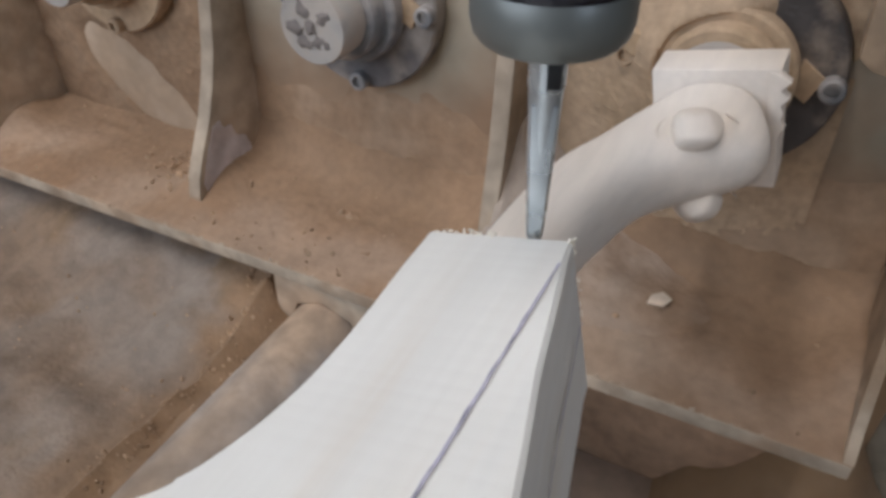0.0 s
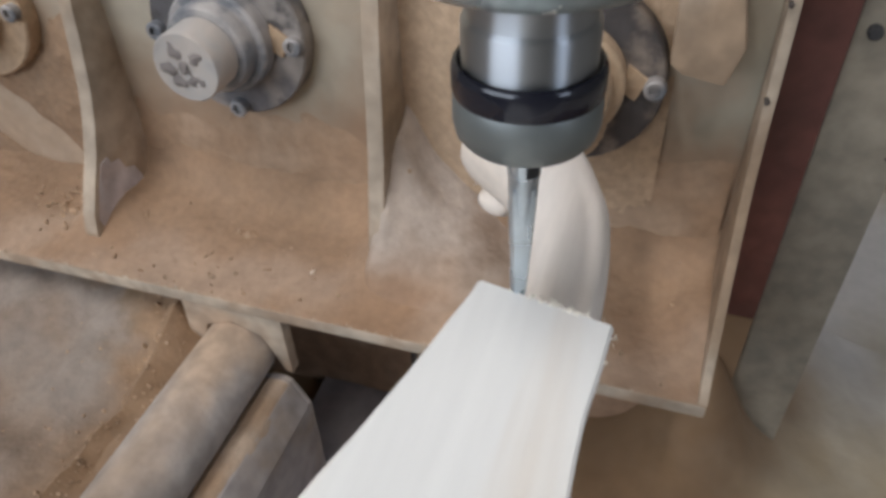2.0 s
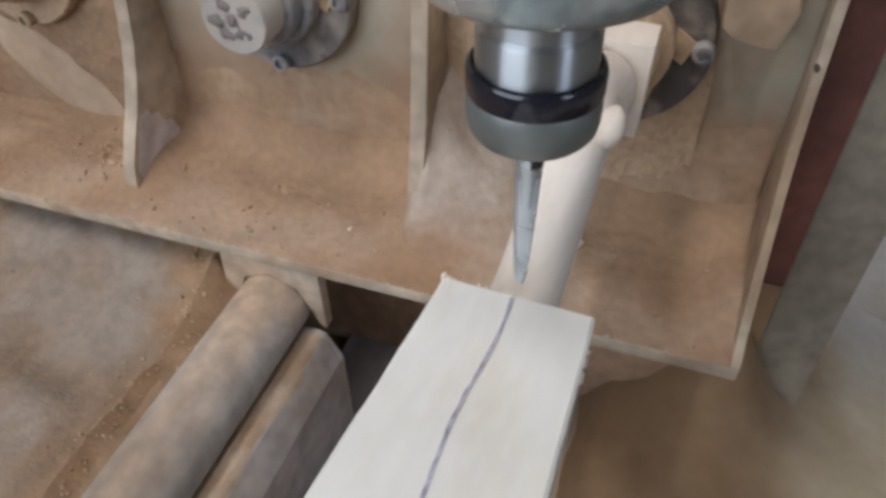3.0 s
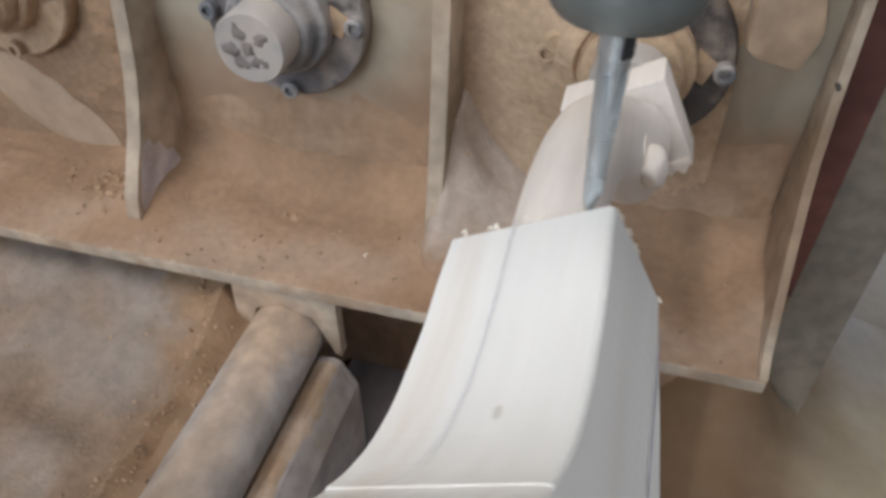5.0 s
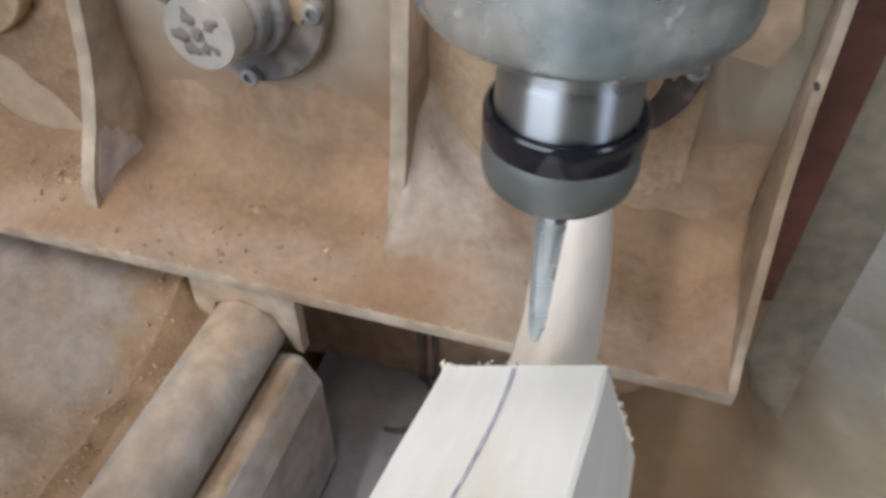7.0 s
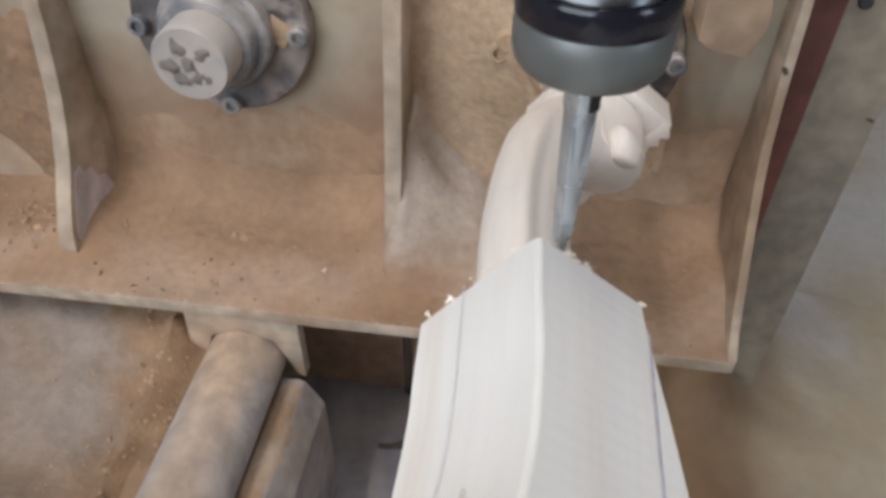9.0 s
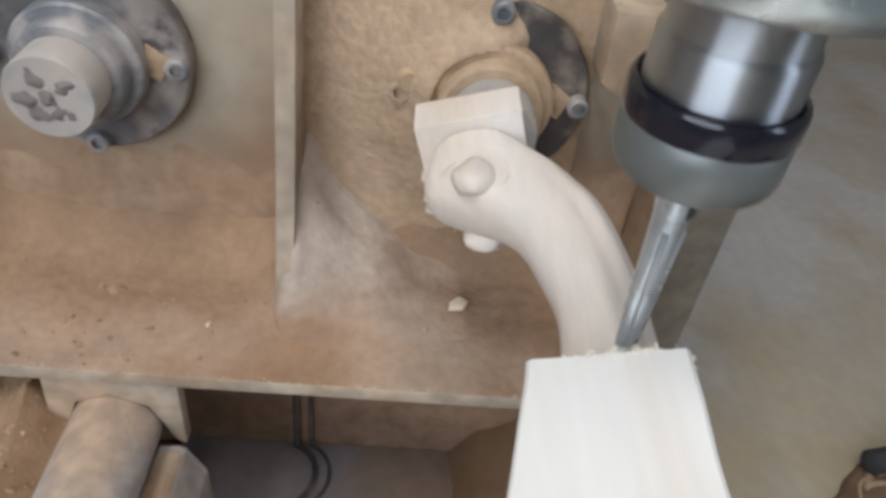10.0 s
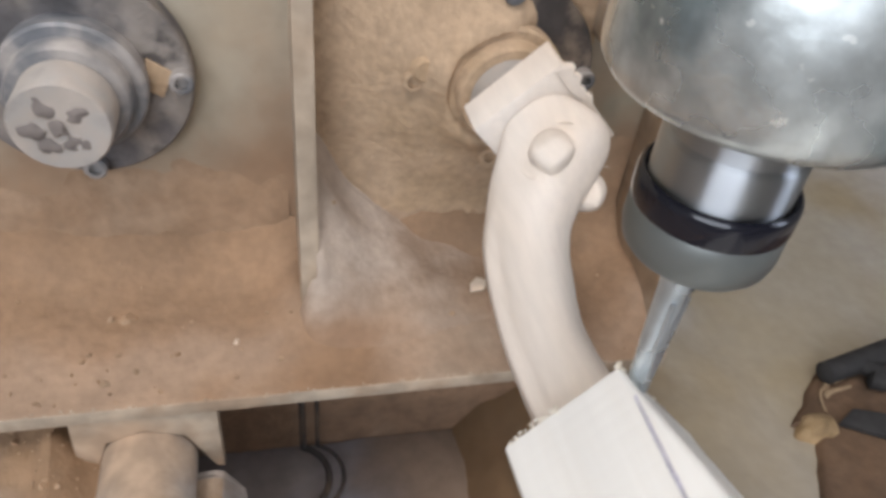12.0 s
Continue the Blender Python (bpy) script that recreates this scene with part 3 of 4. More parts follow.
flat_chip("wood_chip", 0.241, 0.060, [(-0.007, -0.003), (0.002, -0.005), (0.008, 0.0), (0.003, 0.005), (-0.004, 0.003)], 0.4, M_CHIP, "pale wood chip lying on the dusty base")
flat_chip("wood_chip", 0.090, 0.035, [(-0.002, -0.001), (0.002, -0.0008), (0.0016, 0.001), (-0.0015, 0.0014)], 1.4, M_CHIP, "small pale wood chip on the dusty base")
rng2 = random.Random(11)


def crumbs(name, n, place, mat, label, lo=0.0008, hi=0.0032):
    bm = bmesh.new()
    for i in range(n):
        x, y, z = place()
        s = rng2.uniform(lo, hi) * rng2.uniform(0.4, 1.0)
        lump = bmesh.ops.create_icosphere(bm, subdivisions=1, radius=s)
        m = Matrix.Translation((x, y, z)) @ Euler((rng2.uniform(0, 3), rng2.uniform(0, 3), 0)).to_matrix().to_4x4() @ Matrix.Diagonal((1.3, 0.9, 0.7, 1))
        for v in lump["verts"]:
            v.co = m @ (v.co + noise.noise_vector(v.co * 600 + Vector((i, 0, 0))) * s * 0.5)
    return tagged(mesh_ob(name, bm, mat), label, "sawdust", kind="stuff")


def on_layer():
    if rng2.random() < 0.55:
        x, y = rng2.gauss(0.0, 0.035), rng2.gauss(0.022, 0.012)
    else:
        x, y = rng2.uniform(-0.3, 0.34), rng2.uniform(0.006, 0.095)
    y = min(max(y, 0.004), 0.098)
    return x, y, max(layer_height(x, y), heap_height(x, y) if x > 0.138 else 0) + 0.0004


def on_left_bay():
    x, y = rng2.gauss(-0.125, 0.016), rng2.gauss(0.055, 0.014)
    return x, min(max(y, 0.01), 0.1), layer_height(x, min(max(y, 0.01), 0.1)) + 0.001


def on_bed():
    x, y = rng2.uniform(-0.35, -0.005), rng2.uniform(-0.35, 0.05)
    if rng2.random() < 0.6:
        x, y = rng2.gauss(-0.012, 0.012), rng2.uniform(-0.25, 0.02)
    return x, y, tray_height(x, y) + 0.0006


crumbs("dust_crumbs", 75, on_layer, M_CRUMB, "brown sawdust crumbs on the base plate", 0.0005, 0.0024)
def on_lumps():
    x, y = rng2.uniform(-0.07, 0.12), rng2.uniform(0.008, 0.06)
    return x, y, layer_height(x, y) - 0.0010


crumbs("dust_lumps", 12, on_lumps, M_LUMP, "small lumps of caked dust on the base plate", 0.0022, 0.0055)
crumbs("dust_crumbs", 80, on_left_bay, M_CRUMB, "clump of brown sawdust crumbs beside a gusset", 0.0006, 0.0030)
crumbs("bed_crumbs", 420, on_bed, M_CRUMB, "brown crumbs over the sawdust bed", 0.0006, 0.0022)
crumbs("edge_crumbs", 130, lambda: (rng2.uniform(-0.35, 0.34), rng2.uniform(-0.0008, 0.002), rng2.uniform(0.0095, 0.0112)), M_EDGE, "pale crumbs along the plate's front edge", 0.0005, 0.0016)

knob = thing("black_knob", (0.400, 0.134, 0.183), "small black knob on the olive column", "knob")
part("cap", lathe_bm([(0.004, 0.0), (0.004, -0.004), (0.003, -0.0055)], "y", 20), M_RUBBER, knob)
for z in (0.165, 0.212):
    sc = thing("gusset_screw", (0.3495, 0.0745 if z < 0.2 else 0.0845, z), "small dark screw in the gusset's pale edge", "screw", "gusset screws")
    part("screw_head", lathe_bm([(0.0014, 0.004), (0.0014, -0.0010), (0.0009, -0.0014)], "y", 12), M_DARK, sc)

# beyond the edge of the dusty bed: dark brown dust, a dark clamp lever and shavings caught round it
def drift_height(x, y):
    edge = 0.578 + 0.62 * y if y < 0.070 else 0.6214 - 0.024 * min(1.0, (y - 0.070) / 0.006) + 1.14 * max(0.0, y - 0.076)
    k = 1 / (1 + math.exp(-(x - edge + 0.005 * noise.noise((x * 45, y * 45, 2))) / 0.0015))
    k /= 1 + math.exp((y - 0.150 - 0.10 * (x - 0.68)) / 0.0015)
    return BED_Z - 0.005 + 0.012 * k + 0.0010 * noise.noise((x * 40, y * 40, 6)) + 0.0006 * noise.noise((x * 160, y * 160, 3))


tagged(mesh_ob("sawdust_drift", sheet_bm(0.565, 1.0, -0.45, 0.22, 130, 170, drift_height, 0.002), M_PIT), "dark brown sawdust beyond the pale bed", "sawdust", kind="stuff")


def pile_height(x, y):
    r = math.hypot((x - 0.622) / 0.026, (y - 0.070) / 0.020) + 0.25 * noise.noise((x * 70, y * 70, 1))
    return BED_Z - 0.004 + 0.022 * max(0.0, 1 - r * r) + 0.0008 * noise.noise((x * 200, y * 200, 3))


tagged(mesh_ob("sawdust_pile", sheet_bm(0.592, 0.652, 0.046, 0.094, 50, 40, pile_height, 0.0005), M_GOLD), "small pile of golden sawdust at the bed's edge", "sawdust", kind="stuff")


def rod_bm(p, q, r0, r1):
    """A round tapered rod between two points, its ends rounded off."""
    p, q = Vector(p), Vector(q)
    h = (q - p).length
    rod = lathe_bm([(r0 * 0.5, 0.0), (r0, r0 * 0.4), (r1, h - r1 * 0.4), (r1 * 0.5, h)], "z", 20)
    return turned(rod, Matrix.Translation(p) @ (q - p).to_track_quat("Z", "Y").to_matrix().to_4x4())


lever = thing("clamp_lever", (0.655, 0.10, BED_Z), "dark steel clamp lever with a hooked end on the bed", "lever")
part("bar", rod_bm((0.000, 0.022, 0.018), (0.160, 0.050, 0.030), 0.012, 0.014), M_RUBBER, lever)
part("hook", rod_bm((0.046, 0.010, 0.020), (0.062, -0.004, 0.022), 0.010, 0.008), M_RUBBER, lever)
part("hook", rod_bm((0.044, 0.030, 0.022), (0.064, 0.006, 0.024), 0.009, 0.009), M_RUBBER, lever)
# flat black wedge added for the shadow beside the lever
part("foot", prism_bm([(-0.014, -0.033), (0.090, -0.092), (0.130, -0.060), (0.010, -0.020)], "z", 0.0075, 0.016, 0.002), M_RUBBER, lever)
for k in range(4):
    shaving = thing("wood_shaving", (0.638 + 0.010 * k, 0.084 + 0.010 * k, BED_Z + 0.010 + 0.002 * (k % 2)), "thin tan wood shaving at the bed's edge", "shaving", "wood shavings")
    length, heading = 0.026 + 0.008 * (k % 2), radians((55, 20, 70, 35)[k])
    pts = []
    for i in range(14):
        u = i / 13
        pts.append((length * u, 0.006 * math.sin(2.2 * u + k), 0.004 * u * u + 0.001 * math.sin(5 * u + k)))

    def ribbon(q, a, wide=0.0022 + 0.0008 * (k % 3)):
        w = wide * math.cos(a) * (1 - 0.7 * q[0] / 0.05)
        return (q[0], q[1] + w, q[2] + 0.0006 * math.sin(a) + 0.25 * w)
    part("curl", turned(loft_bm(pts, ribbon, 8), Matrix.Rotation(heading, 4, "Z")), M_SHAVING, shaving)

# dark scuffs on the edge of the olive column
for x, z, w, turn in ((0.4325, 0.106, 0.0032, 0.3), (0.4300, 0.150, 0.0045, 1.2), (0.4345, 0.138, 0.0026, 0.8), (0.4330, 0.165, 0.0035, 1.4)):
    scuff = thing("paint_scuff", (x, 0.1349, z), "dark flake of lifted paint on the olive column", "paint flake", "paint flakes")
    part("flake", rough_bm(turned(prism_bm([(-w, -0.0006), (w * 0.6, -0.0010), (w, 0.0004), (-w * 0.4, 0.0010)], "y", -0.0014, 0.0006, 0.0002), Matrix.Rotation(turn, 4, "Y")), 0.0003, 300), M_DARK, scuff)

# ---- the leg that is being carved ----
LEG = thing("cabriole_leg", (AXIS_X, 0, AXIS_Z), "pale beech cabriole leg, half carved, turning between centres", "table leg")
part("end_block", rough_bm(box_bm(-0.027, 0.027, 0.0235, 0.0475, -0.0345, 0.017, 0.001), 0.0006, 90), M_WOOD_CARVED, LEG, "square block at the carved end")
NECK = [(0.021, -0.0080, 0.0220, 0.022), (0.012, -0.0055, 0.0275, 0.0205), (0.004, -0.0025, 0.0315, 0.0185), (-0.005, 0.0015, 0.0325, 0.0172), (-0.014, 0.0087, 0.0292, 0.0165), (-0.022, 0.0161, 0.0251, 0.016), (-0.032, 0.0225, 0.0215, 0.0157), (-0.045, 0.0268, 0.0193, 0.0155), (-0.06, 0.0297, 0.0181, 0.0152), (-0.084, 0.0328, 0.0163, 0.015), (-0.11, 0.0320, 0.0165, 0.015), (-0.15, 0.0283, 0.0177, 0.015)]


def neck_section(s, a):
    y, zc, hz, hx = s
    c, d = math.cos(a), math.sin(a)
    p = 0.84
    side = math.degrees(math.atan2(d, abs(c)))
    bead = 0.0010 * math.exp(-((side - 38) / 9) ** 2) - 0.0010 * math.exp(-((side - 18) / 10) ** 2)
    bead *= max(0.0, min(1.0, (-y - 0.015) / 0.03))
    return ((hx + bead) * math.copysign(abs(c) ** p, c), y, zc + (hz + bead) * math.copysign(abs(d) ** p, d))


def smooth_rows(rows, n):
    """More stations between the given ones, along a Catmull-Rom curve."""
    out = []
    for k in range(len(rows) - 1):
        p0, p1, p2, p3 = rows[max(k - 1, 0)], rows[k], rows[k + 1], rows[min(k + 2, len(rows) - 1)]
        for i in range(n):
            u = i / n
            out.append(tuple(0.5 * (2 * q1 + (q2 - q0) * u + (2 * q0 - 5 * q1 + 4 * q2 - q3) * u * u + (3 * q1 - q0 - 3 * q2 + q3) * u ** 3) for q0, q1, q2, q3 in zip(p0, p1, p2, p3)))
    return out + [rows[-1]]


part("carved_neck", loft_bm(smooth_rows(NECK, 5), neck_section, 72), M_WOOD_CARVED, LEG, "smooth carved curved neck with a raised bead")
for side in (-1, 1):
    ball = bmesh.new()
    bmesh.ops.create_uvsphere(ball, u_segments=28, v_segments=18, radius=0.0098)
    vol = part("volute", rough_bm(moved(turned(ball, Matrix.Diagonal((0.74, 1.2, 1.0, 1))), side * 0.0158, -0.010, -0.009), 0.0022, 105, side), M_WOOD_CARVED, LEG, "round carved boss")
    brow = []
    for i in range(15):
        a = radians(-70 + 200 * i / 14)
        brow.append((side * 0.0165, -0.010 + 0.0155 * math.cos(a), -0.009 + 0.0155 * math.sin(a), 0.0012 * math.sin(math.pi * (i + 0.6) / 15.2)))

    def brow_section(s, a, side=side):
        x, y, z, r = s
        out = Vector((0, y + 0.010, z + 0.009)).normalized()
        p = Vector((x, y, z)) + out * (r * math.cos(a)) + Vector((side, 0, 0)) * (r * math.sin(a))
        return p
    part("brow", loft_bm(brow, brow_section, 12), M_WOOD_CARVED, vol, "carved ridge round the boss")
teeth = [(0.0260, -0.030)] + [(0.0250 - 0.0033 * i, -0.0345 - (0.0035 if i % 2 else 0.0004) * (0.8 + 0.4 * math.sin(i * 2.3))) for i in range(9)] + [(-0.006, -0.030)]
part("torn_corner", rough_bm(prism_bm(teeth, "y", 0.0225, 0.0275, 0.0002), 0.0005, 300), M_WOOD_CARVED, LEG, "saw-toothed torn edge of the end block")
BLANK = new("blank")
BLANK.parent = LEG
# outer and inner faces of the sawn stock along the leg, from its cut end
OUT = [(0.0, 0.0516), (-0.01, 0.0510), (-0.02, 0.0504), (-0.045, 0.0485), (-0.075, 0.049), (-0.095, 0.0540), (-0.108, 0.0615), (-0.1195, 0.0735), (-0.1205, 0.0740), (-0.30, 0.078)]
INN = [(0.0, 0.0050), (-0.02, 0.0005), (-0.045, -0.0045), (-0.075, -0.012), (-0.095, -0.017), (-0.108, -0.020), (-0.118, -0.022), (-0.120, -0.0225), (-0.30, -0.028)]
HX, HXL = 0.0288, 0.0312
SKEW = -0.075      # the cut end is not quite square


def along(rows, y):
    """A value along the stock, softened so that the sawn curve flows up to the crisp shoulder."""
    k = 1.0 if y > -0.105 else 0.25
    ys, vs = [r[0] for r in rows][::-1], [r[1] for r in rows][::-1]
    return float(np.mean(np.interp([y + k * d for d in (-0.010, -0.006, -0.003, 0.0, 0.003, 0.006, 0.010)], ys, vs)))


def blank_bm():
    """Stock with a slightly torn cut end, saw ridges on one face and worn corners."""
    bm = bmesh.new()
    n, rings = 300, []
    for i in range(n + 1):
        y = -0.16 * i / n if i < n else -0.30
        o, c = along(OUT, y), along(INN, y)
        w = 0.00009 * abs(math.sin(y * 560 + 1.5 * math.sin(y * 90) + 0.8 * noise.noise((y * 60, 3, 3)))) * (0.7 + 0.6 * noise.noise((y * 45, 1, 5)))
        e = 0.0012
        ring = []
        for x, z, dx, dz in ((-HXL, c, 0, e), (-HXL, c, e, 0), (HX, c, -e, 0), (HX + w, c, 0, e), (HX + w, o, 0, -e), (HX, o, -e, 0), (-HXL, o, e, 0), (-HXL, o, 0, -e)):
            p = Vector((x + dx, y, z + dz))
            q = noise.noise_vector(p * 40) * 0.0005
            ring.append(bm.verts.new(p + Vector((q.x, SKEW * (z - 0.0045), q.z))))
        rings.append(ring)
    for a, c in zip(rings, rings[1:]):
        for k in range(8):
            bm.faces.new((a[k], a[(k + 1) % 8], c[(k + 1) % 8], c[k]))
    bm.faces.new(rings[0]), bm.faces.new(rings[-1])
    bmesh.ops.recalc_face_normals(bm, faces=list(bm.faces))
    return bm


STOCK = part("stock", blank_bm(), M_WOOD, BLANK, "sawn square stock with saw ridges")


def line_bm(y0, y1, place, width):
    """A drawn line on a face: a thin ribbon of uneven width; place(y) gives point and the way across."""
    bm = bmesh.new()
    n, rows = 60, []
    for i in range(n + 1):
        y = y0 + (y1 - y0) * i / n
        p, across, out = place(y)
        wob = 0.0004 * noise.noise((y * 150, 1, 1))
        w = width * (0.5 + 0.3 * noise.noise((y * 90, 4, 2)))
        rows.append([bm.verts.new(Vector(p) + Vector(across) * (wob + s * w) + Vector(out) * 0.0009) for s in (-1, 1)])
    for a, c in zip(rows, rows[1:]):
        bm.faces.new((a[0], a[1], c[1], c[0]))
    return bm


part("pencil_line", line_bm(-0.012, -0.13, lambda y: ((HX, y, 0.0038 + 0.012 * max(0.0, -y - 0.085)), (0, 0, 1), (1, 0, 0)), 0.0009), M_PENCIL, STOCK, "purple pencil line")
part("pencil_line", line_bm(-0.001, -0.119, lambda y: ((-0.006, y, along(OUT, y)), (1, 0, 0), (0, 0, 1)), 0.00045), M_FAINT, STOCK, "thin pencil line")
part("pencil_line", line_bm(-0.002, -0.15, lambda y: ((0.0005 + 0.001 * math.sin(y * 70), y, along(INN, y)), (1, 0, 0), (0, 0, -1)), 0.0011), M_PENCIL, STOCK, "smudged blue pencil line")
knot = bmesh.new()
bmesh.ops.create_uvsphere(knot, u_segments=14, v_segments=8, radius=0.0013)
part("knot", moved(turned(knot, Matrix.Diagonal((0.8, 1.8, 0.06, 1))), 0.006, -0.082, along(OUT, -0.082) + 0.0001), M_KNOT, STOCK, "small brown knot")

# torn fibres along the cut edges
rng = random.Random(5)
for face in range(4):
    bm = bmesh.new()
    for i in range((18, 30, 70, 40)[face]):
        u = max(-1.0, min(1.0, rng.gauss((-0.35, 0.5, 0.3, 0.2)[face], 0.45)))
        if face == 0:
            p, out = Vector((u * HX, 0, 0.0525)), Vector((0, 0, 1))
        elif face == 1:
            p, out = Vector((u * HX, 0, 0.0045)), Vector((0, 0, -1))
        elif face == 2:
            p, out = Vector((-HXL, 0, 0.0275 + u * 0.021)), Vector((-1, 0, 0))
        else:
            p, out = Vector((HX, 0, 0.0285 + abs(u) * 0.02)), Vector((1, 0, 0))
        chip = bmesh.new()
        bmesh.ops.create_icosphere(chip, subdivisions=1, radius=1)
        s = rng.uniform(0.0003, 0.0007)
        p.y += SKEW * (p.z - 0.0045)
        m = Matrix.Translation(p + out * rng.uniform(-0.001, 0.0006) + Vector((0, rng.uniform(-0.0012, 0.0022), 0))) @ Euler((rng.uniform(0, 3), rng.uniform(0, 3), rng.uniform(0, 3))).to_matrix().to_4x4() @ Matrix.Diagonal((s * rng.uniform(0.5, 1), s * rng.uniform(0.8, 2.6), s * 0.7, 1))
        turned(chip, m)
        me = bpy.data.meshes.new("chip")
        chip.to_mesh(me)
        chip.free()
        bm.from_mesh(me)
        bpy.data.meshes.remove(me)
    part("torn_edge", bm, M_SPLINTER, STOCK, "pale torn wood fibres", smooth=False)

# ---- the milling spindle ----
TOOL = thing("milling_spindle", (0.243, -0.12, 0.267), "silver milling spindle with black-ringed collet nut and tapered bit", "spindle")
part("housing", lathe_bm([(0.016, 0.0240), (0.0325, 0.0240), (0.0355, 0.0250), (0.0376, 0.0280), (0.038, 0.0310), (0.038, 0.068), (0.0374, 0.0688), (0.0374, 0.0702), (0.038, 0.071), (0.038, 0.25), (0.036, 0.253)], "z", 96), M_BODY, TOOL, "aluminium spindle housing with scuffs and painted-in reflections")
part("shaft", lathe_bm([(0.0181, -0.005), (0.0181, 0.0096), (0.0177, 0.0104), (0.0169, 0.0112), (0.0168, 0.0245)], "z", 64), M_SHAFT, TOOL, "bright ground shaft")
part("ring", lathe_bm([(0.0183, -0.0040), (0.0187, -0.0016), (0.0196, -0.0010), (0.0204, -0.0016), (0.0209, -0.0032), (0.0209, -0.0086), (0.0206, -0.0098), (0.0198, -0.0099)], "z", 64), M_RING, TOOL, "glossy black ring")
part("nut", lathe_bm([(0.0198, -0.0094), (0.0206, -0.0104), (0.0207, -0.0185), (0.0199, -0.0221), (0.0183, -0.0241), (0.008, -0.0246)], "z", 64), M_NUT, TOOL, "grey collet nut")
bit = part("bit", lathe_bm([(0.0051, -0.0235), (0.0051, -0.037), (0.0047, -0.039), (0.0039, -0.060), (0.0026, -0.086), (0.0015, -0.0925)], "z", 28), M_BIT, TOOL, "tapered steel bit")
part("flute", turned(prism_bm([(-0.0019, -0.084), (0.0019, -0.084), (0.0036, -0.042), (-0.0036, -0.042)], "y", 0.0010, 0.0040, 0.0004), Matrix.Rotation(radians(200), 4, "Z")), M_BIT, bit)
part("shank_mark", turned(prism_bm([(-0.0018, -0.037), (0.0022, -0.037), (0.0022, -0.0250), (-0.0018, -0.0250)], "y", 0.0040, 0.0053, 0.0003), Matrix.Rotation(radians(225), 4, "Z")), M_BITDARK, bit, "dark shank flat")


# ---- what moves ----
TURN = [(0, -11), (.2, -6), (.4, 8), (.6, 30), (.8, 58), (1, 86), (1.2, 115), (1.4, 138), (1.6, 157), (1.8, 172), (2, 187), (2.2, 201), (2.4, 217), (2.6, 234), (2.8, 253), (3, 272), (3.2, 285), (3.6, 314), (4, 341), (4.4, 368), (4.8, 400), (5, 423), (5.2, 454), (5.4, 482.8), (5.6, 501.8), (5.8, 519), (6, 534), (6.2, 547), (6.4, 561), (6.7, 584), (7.1, 617), (7.5, 652), (7.9, 684), (8.3, 711), (8.5, 720), (8.7, 732.2), (8.9, 748.5), (9.1, 770), (9.3, 798), (9.5, 826), (9.7, 851), (9.9, 874), (10.1, 891), (10.3, 905), (10.5, 914), (10.7, 925), (10.9, 941), (11.1, 966), (11.3, 983), (11.5, 993), (11.7, 1007), (11.9, 1028), (12, 1037)]


def turn_at(t):
    """Degrees turned at t, by a smooth monotone curve through TURN."""
    k = max(i for i in range(len(TURN) - 1) if TURN[i][0] <= t + 1e-6)
    (t0, a0), (t1, a1) = TURN[k], TURN[k + 1]
    slope = [(TURN[i + 1][1] - TURN[i][1]) / (TURN[i + 1][0] - TURN[i][0]) for i in range(len(TURN) - 1)]
    m0 = slope[k] if k == 0 else (slope[k - 1] + slope[k]) / 2
    m1 = slope[k] if k + 1 == len(slope) else (slope[k] + slope[k + 1]) / 2
    h = t1 - t0
    s = (t - t0) / h
    return a0 * (1 + 2 * s) * (1 - s) ** 2 + m0 * h * s * (1 - s) ** 2 + a1 * s * s * (3 - 2 * s) + m1 * h * s * s * (s - 1)


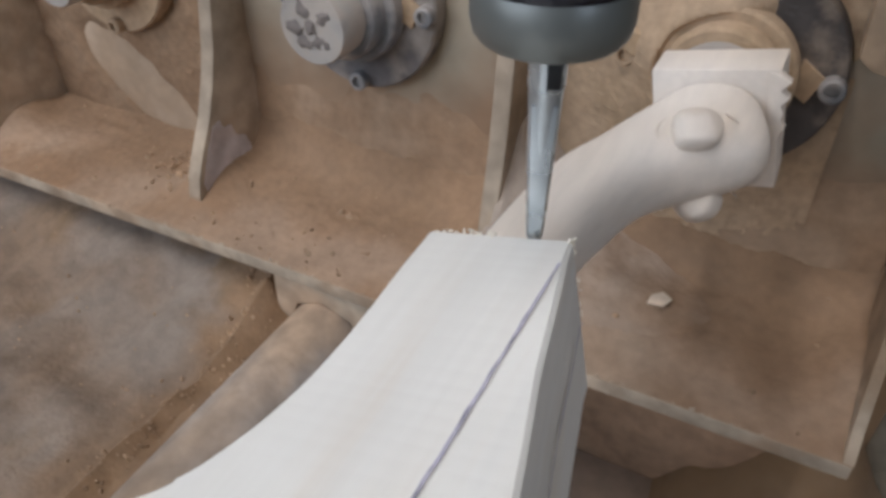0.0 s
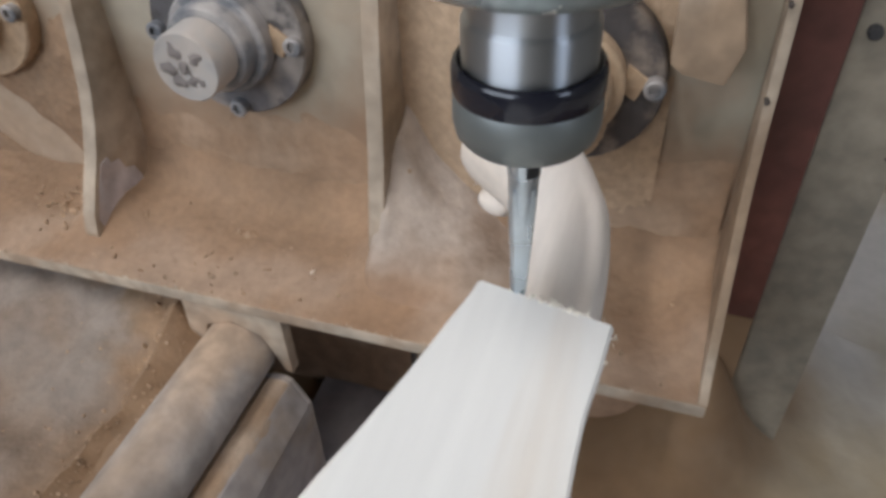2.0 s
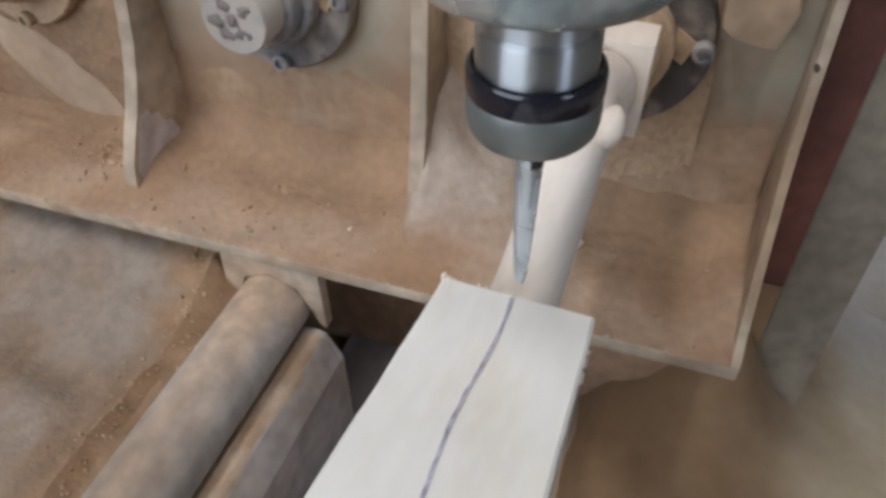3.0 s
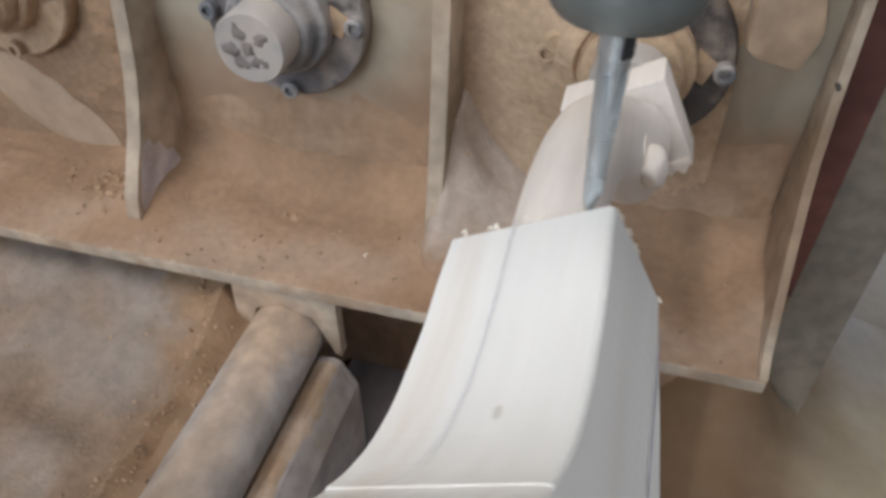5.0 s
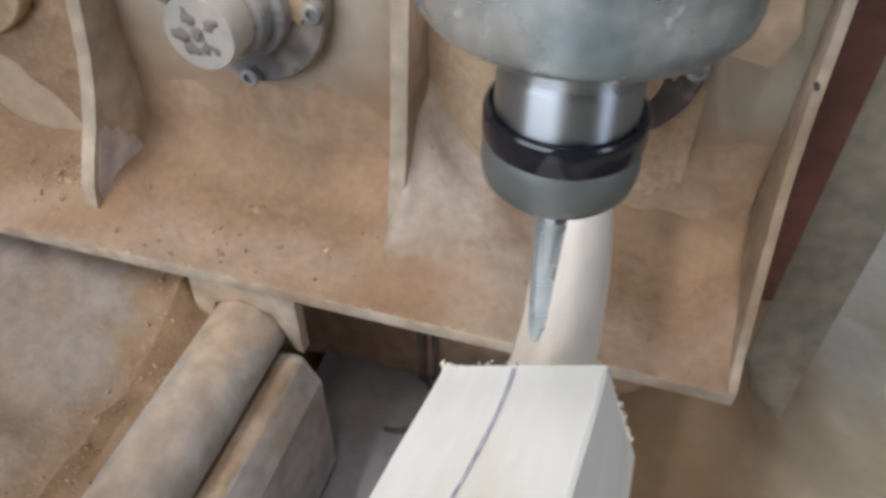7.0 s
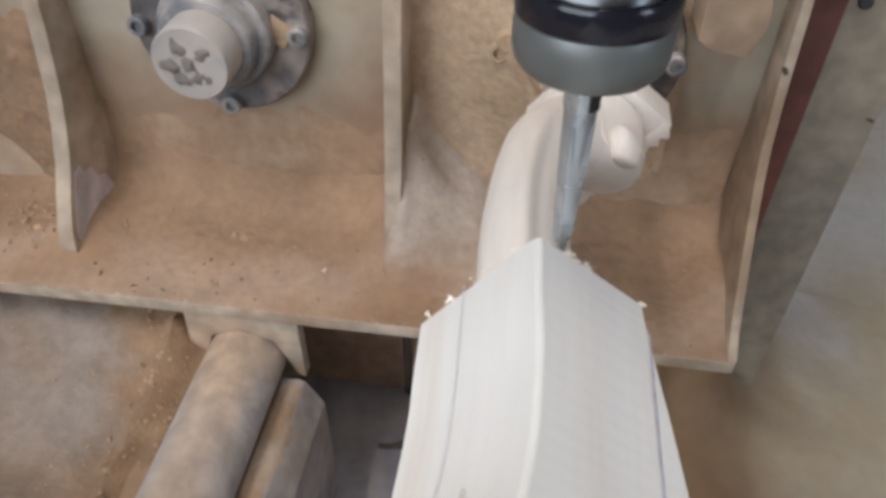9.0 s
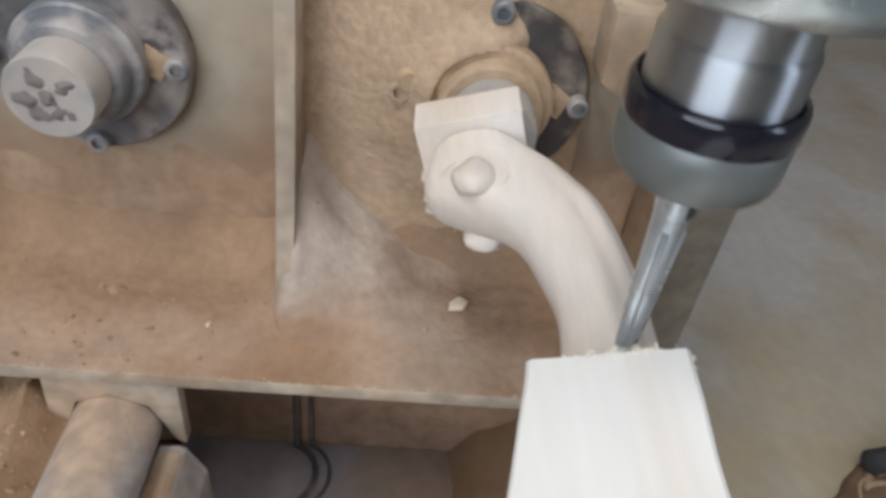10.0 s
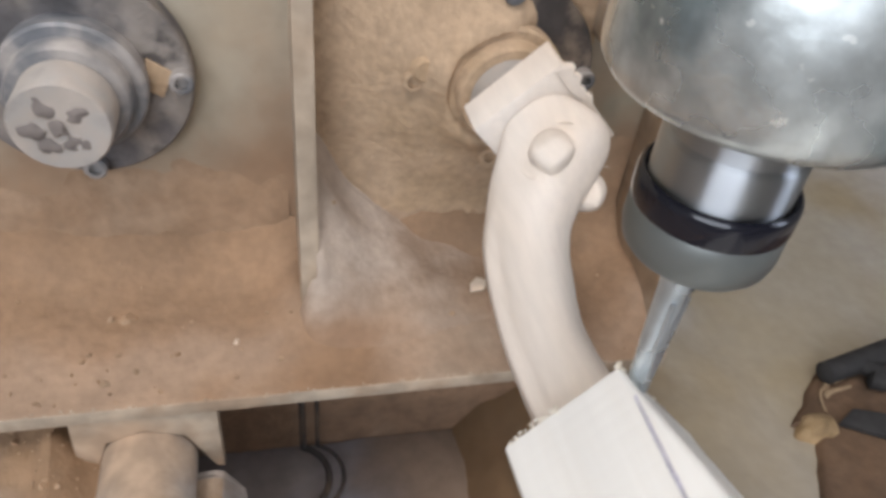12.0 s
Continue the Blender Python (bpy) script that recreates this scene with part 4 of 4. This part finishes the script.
# the tool's place along the time: seconds, across, along, height of its ring
TOOL_ROWS = [(0, 0.2200, -0.1090, 0.2670), (0.2, 0.2173, -0.1093, 0.2758), (0.4, 0.2189, -0.1097, 0.2847), (0.6, 0.2248, -0.1100, 0.2914), (0.8, 0.2325, -0.1104, 0.2939), (1, 0.2419, -0.1107, 0.2945), (1.2, 0.2509, -0.1110, 0.2965), (1.4, 0.2565, -0.1114, 0.2950), (1.6, 0.2584, -0.1117, 0.2843), (1.8, 0.2603, -0.1121, 0.2726), (2, 0.2646, -0.1124, 0.2695), (2.2, 0.2663, -0.1127, 0.2674), (2.4, 0.2632, -0.1131, 0.2619), (2.6, 0.2570, -0.1134, 0.2568), (2.8, 0.2497, -0.1138, 0.2530), (3, 0.2441, -0.1141, 0.2519), (3.2, 0.2382, -0.1144, 0.2511), (3.7, 0.2328, -0.1153, 0.2499), (4.2, 0.2263, -0.1161, 0.2660), (4.5, 0.2254, -0.1167, 0.2746), (4.8, 0.2249, -0.1172, 0.2995), (5, 0.2375, -0.1175, 0.3016), (5.2, 0.2525, -0.1178, 0.3022), (5.4, 0.2605, -0.1182, 0.3019), (5.6, 0.2627, -0.1185, 0.2995), (5.8, 0.2643, -0.1189, 0.2929), (6, 0.2650, -0.1192, 0.2842), (6.2, 0.2642, -0.1195, 0.2749), (6.4, 0.2624, -0.1199, 0.2692), (6.7, 0.2612, -0.1204, 0.2642), (7.1, 0.2440, -0.1211, 0.2553), (7.5, 0.2348, -0.1217, 0.2503), (7.9, 0.2276, -0.1224, 0.2542), (8.3, 0.2241, -0.1231, 0.2675), (8.5, 0.2222, -0.1235, 0.2680), (8.7, 0.2231, -0.1238, 0.2749), (8.9, 0.2256, -0.1241, 0.2835), (9.1, 0.2318, -0.1245, 0.2933), (9.3, 0.2431, -0.1248, 0.2975), (9.5, 0.2536, -0.1251, 0.2964), (9.7, 0.2597, -0.1255, 0.2928), (9.9, 0.2653, -0.1258, 0.2848), (10.1, 0.2703, -0.1267, 0.2731), (10.3, 0.2724, -0.1285, 0.2635), (10.5, 0.2693, -0.1304, 0.2610), (10.7, 0.2638, -0.1314, 0.2598), (10.9, 0.2591, -0.1319, 0.2563), (11.1, 0.2545, -0.1325, 0.2483), (11.3, 0.2486, -0.1330, 0.2442), (11.5, 0.2420, -0.1336, 0.2457), (11.7, 0.2347, -0.1343, 0.2478), (11.9, 0.2293, -0.1349, 0.2497), (12, 0.2269, -0.1354, 0.2504)]


def motions():
    rows = [(i * 0.2, pose(AXIS_X, 0, AXIS_Z, 0, turn_at(i * 0.2) - 90, 0)) for i in range(61)]
    tool = [(t, pose(x, y, z)) for t, x, y, z in TOOL_ROWS]
    walk(LEG, rows)
    walk(TOOL, tool)
    walk(BLANK, [(t, pose(0, y, 0)) for t, y in ((0.0, -0.1130), (2.5, -0.1155), (6.0, -0.1205), (8.5, -0.1300), (10.0, -0.1325), (12.0, -0.1340))])


motions()
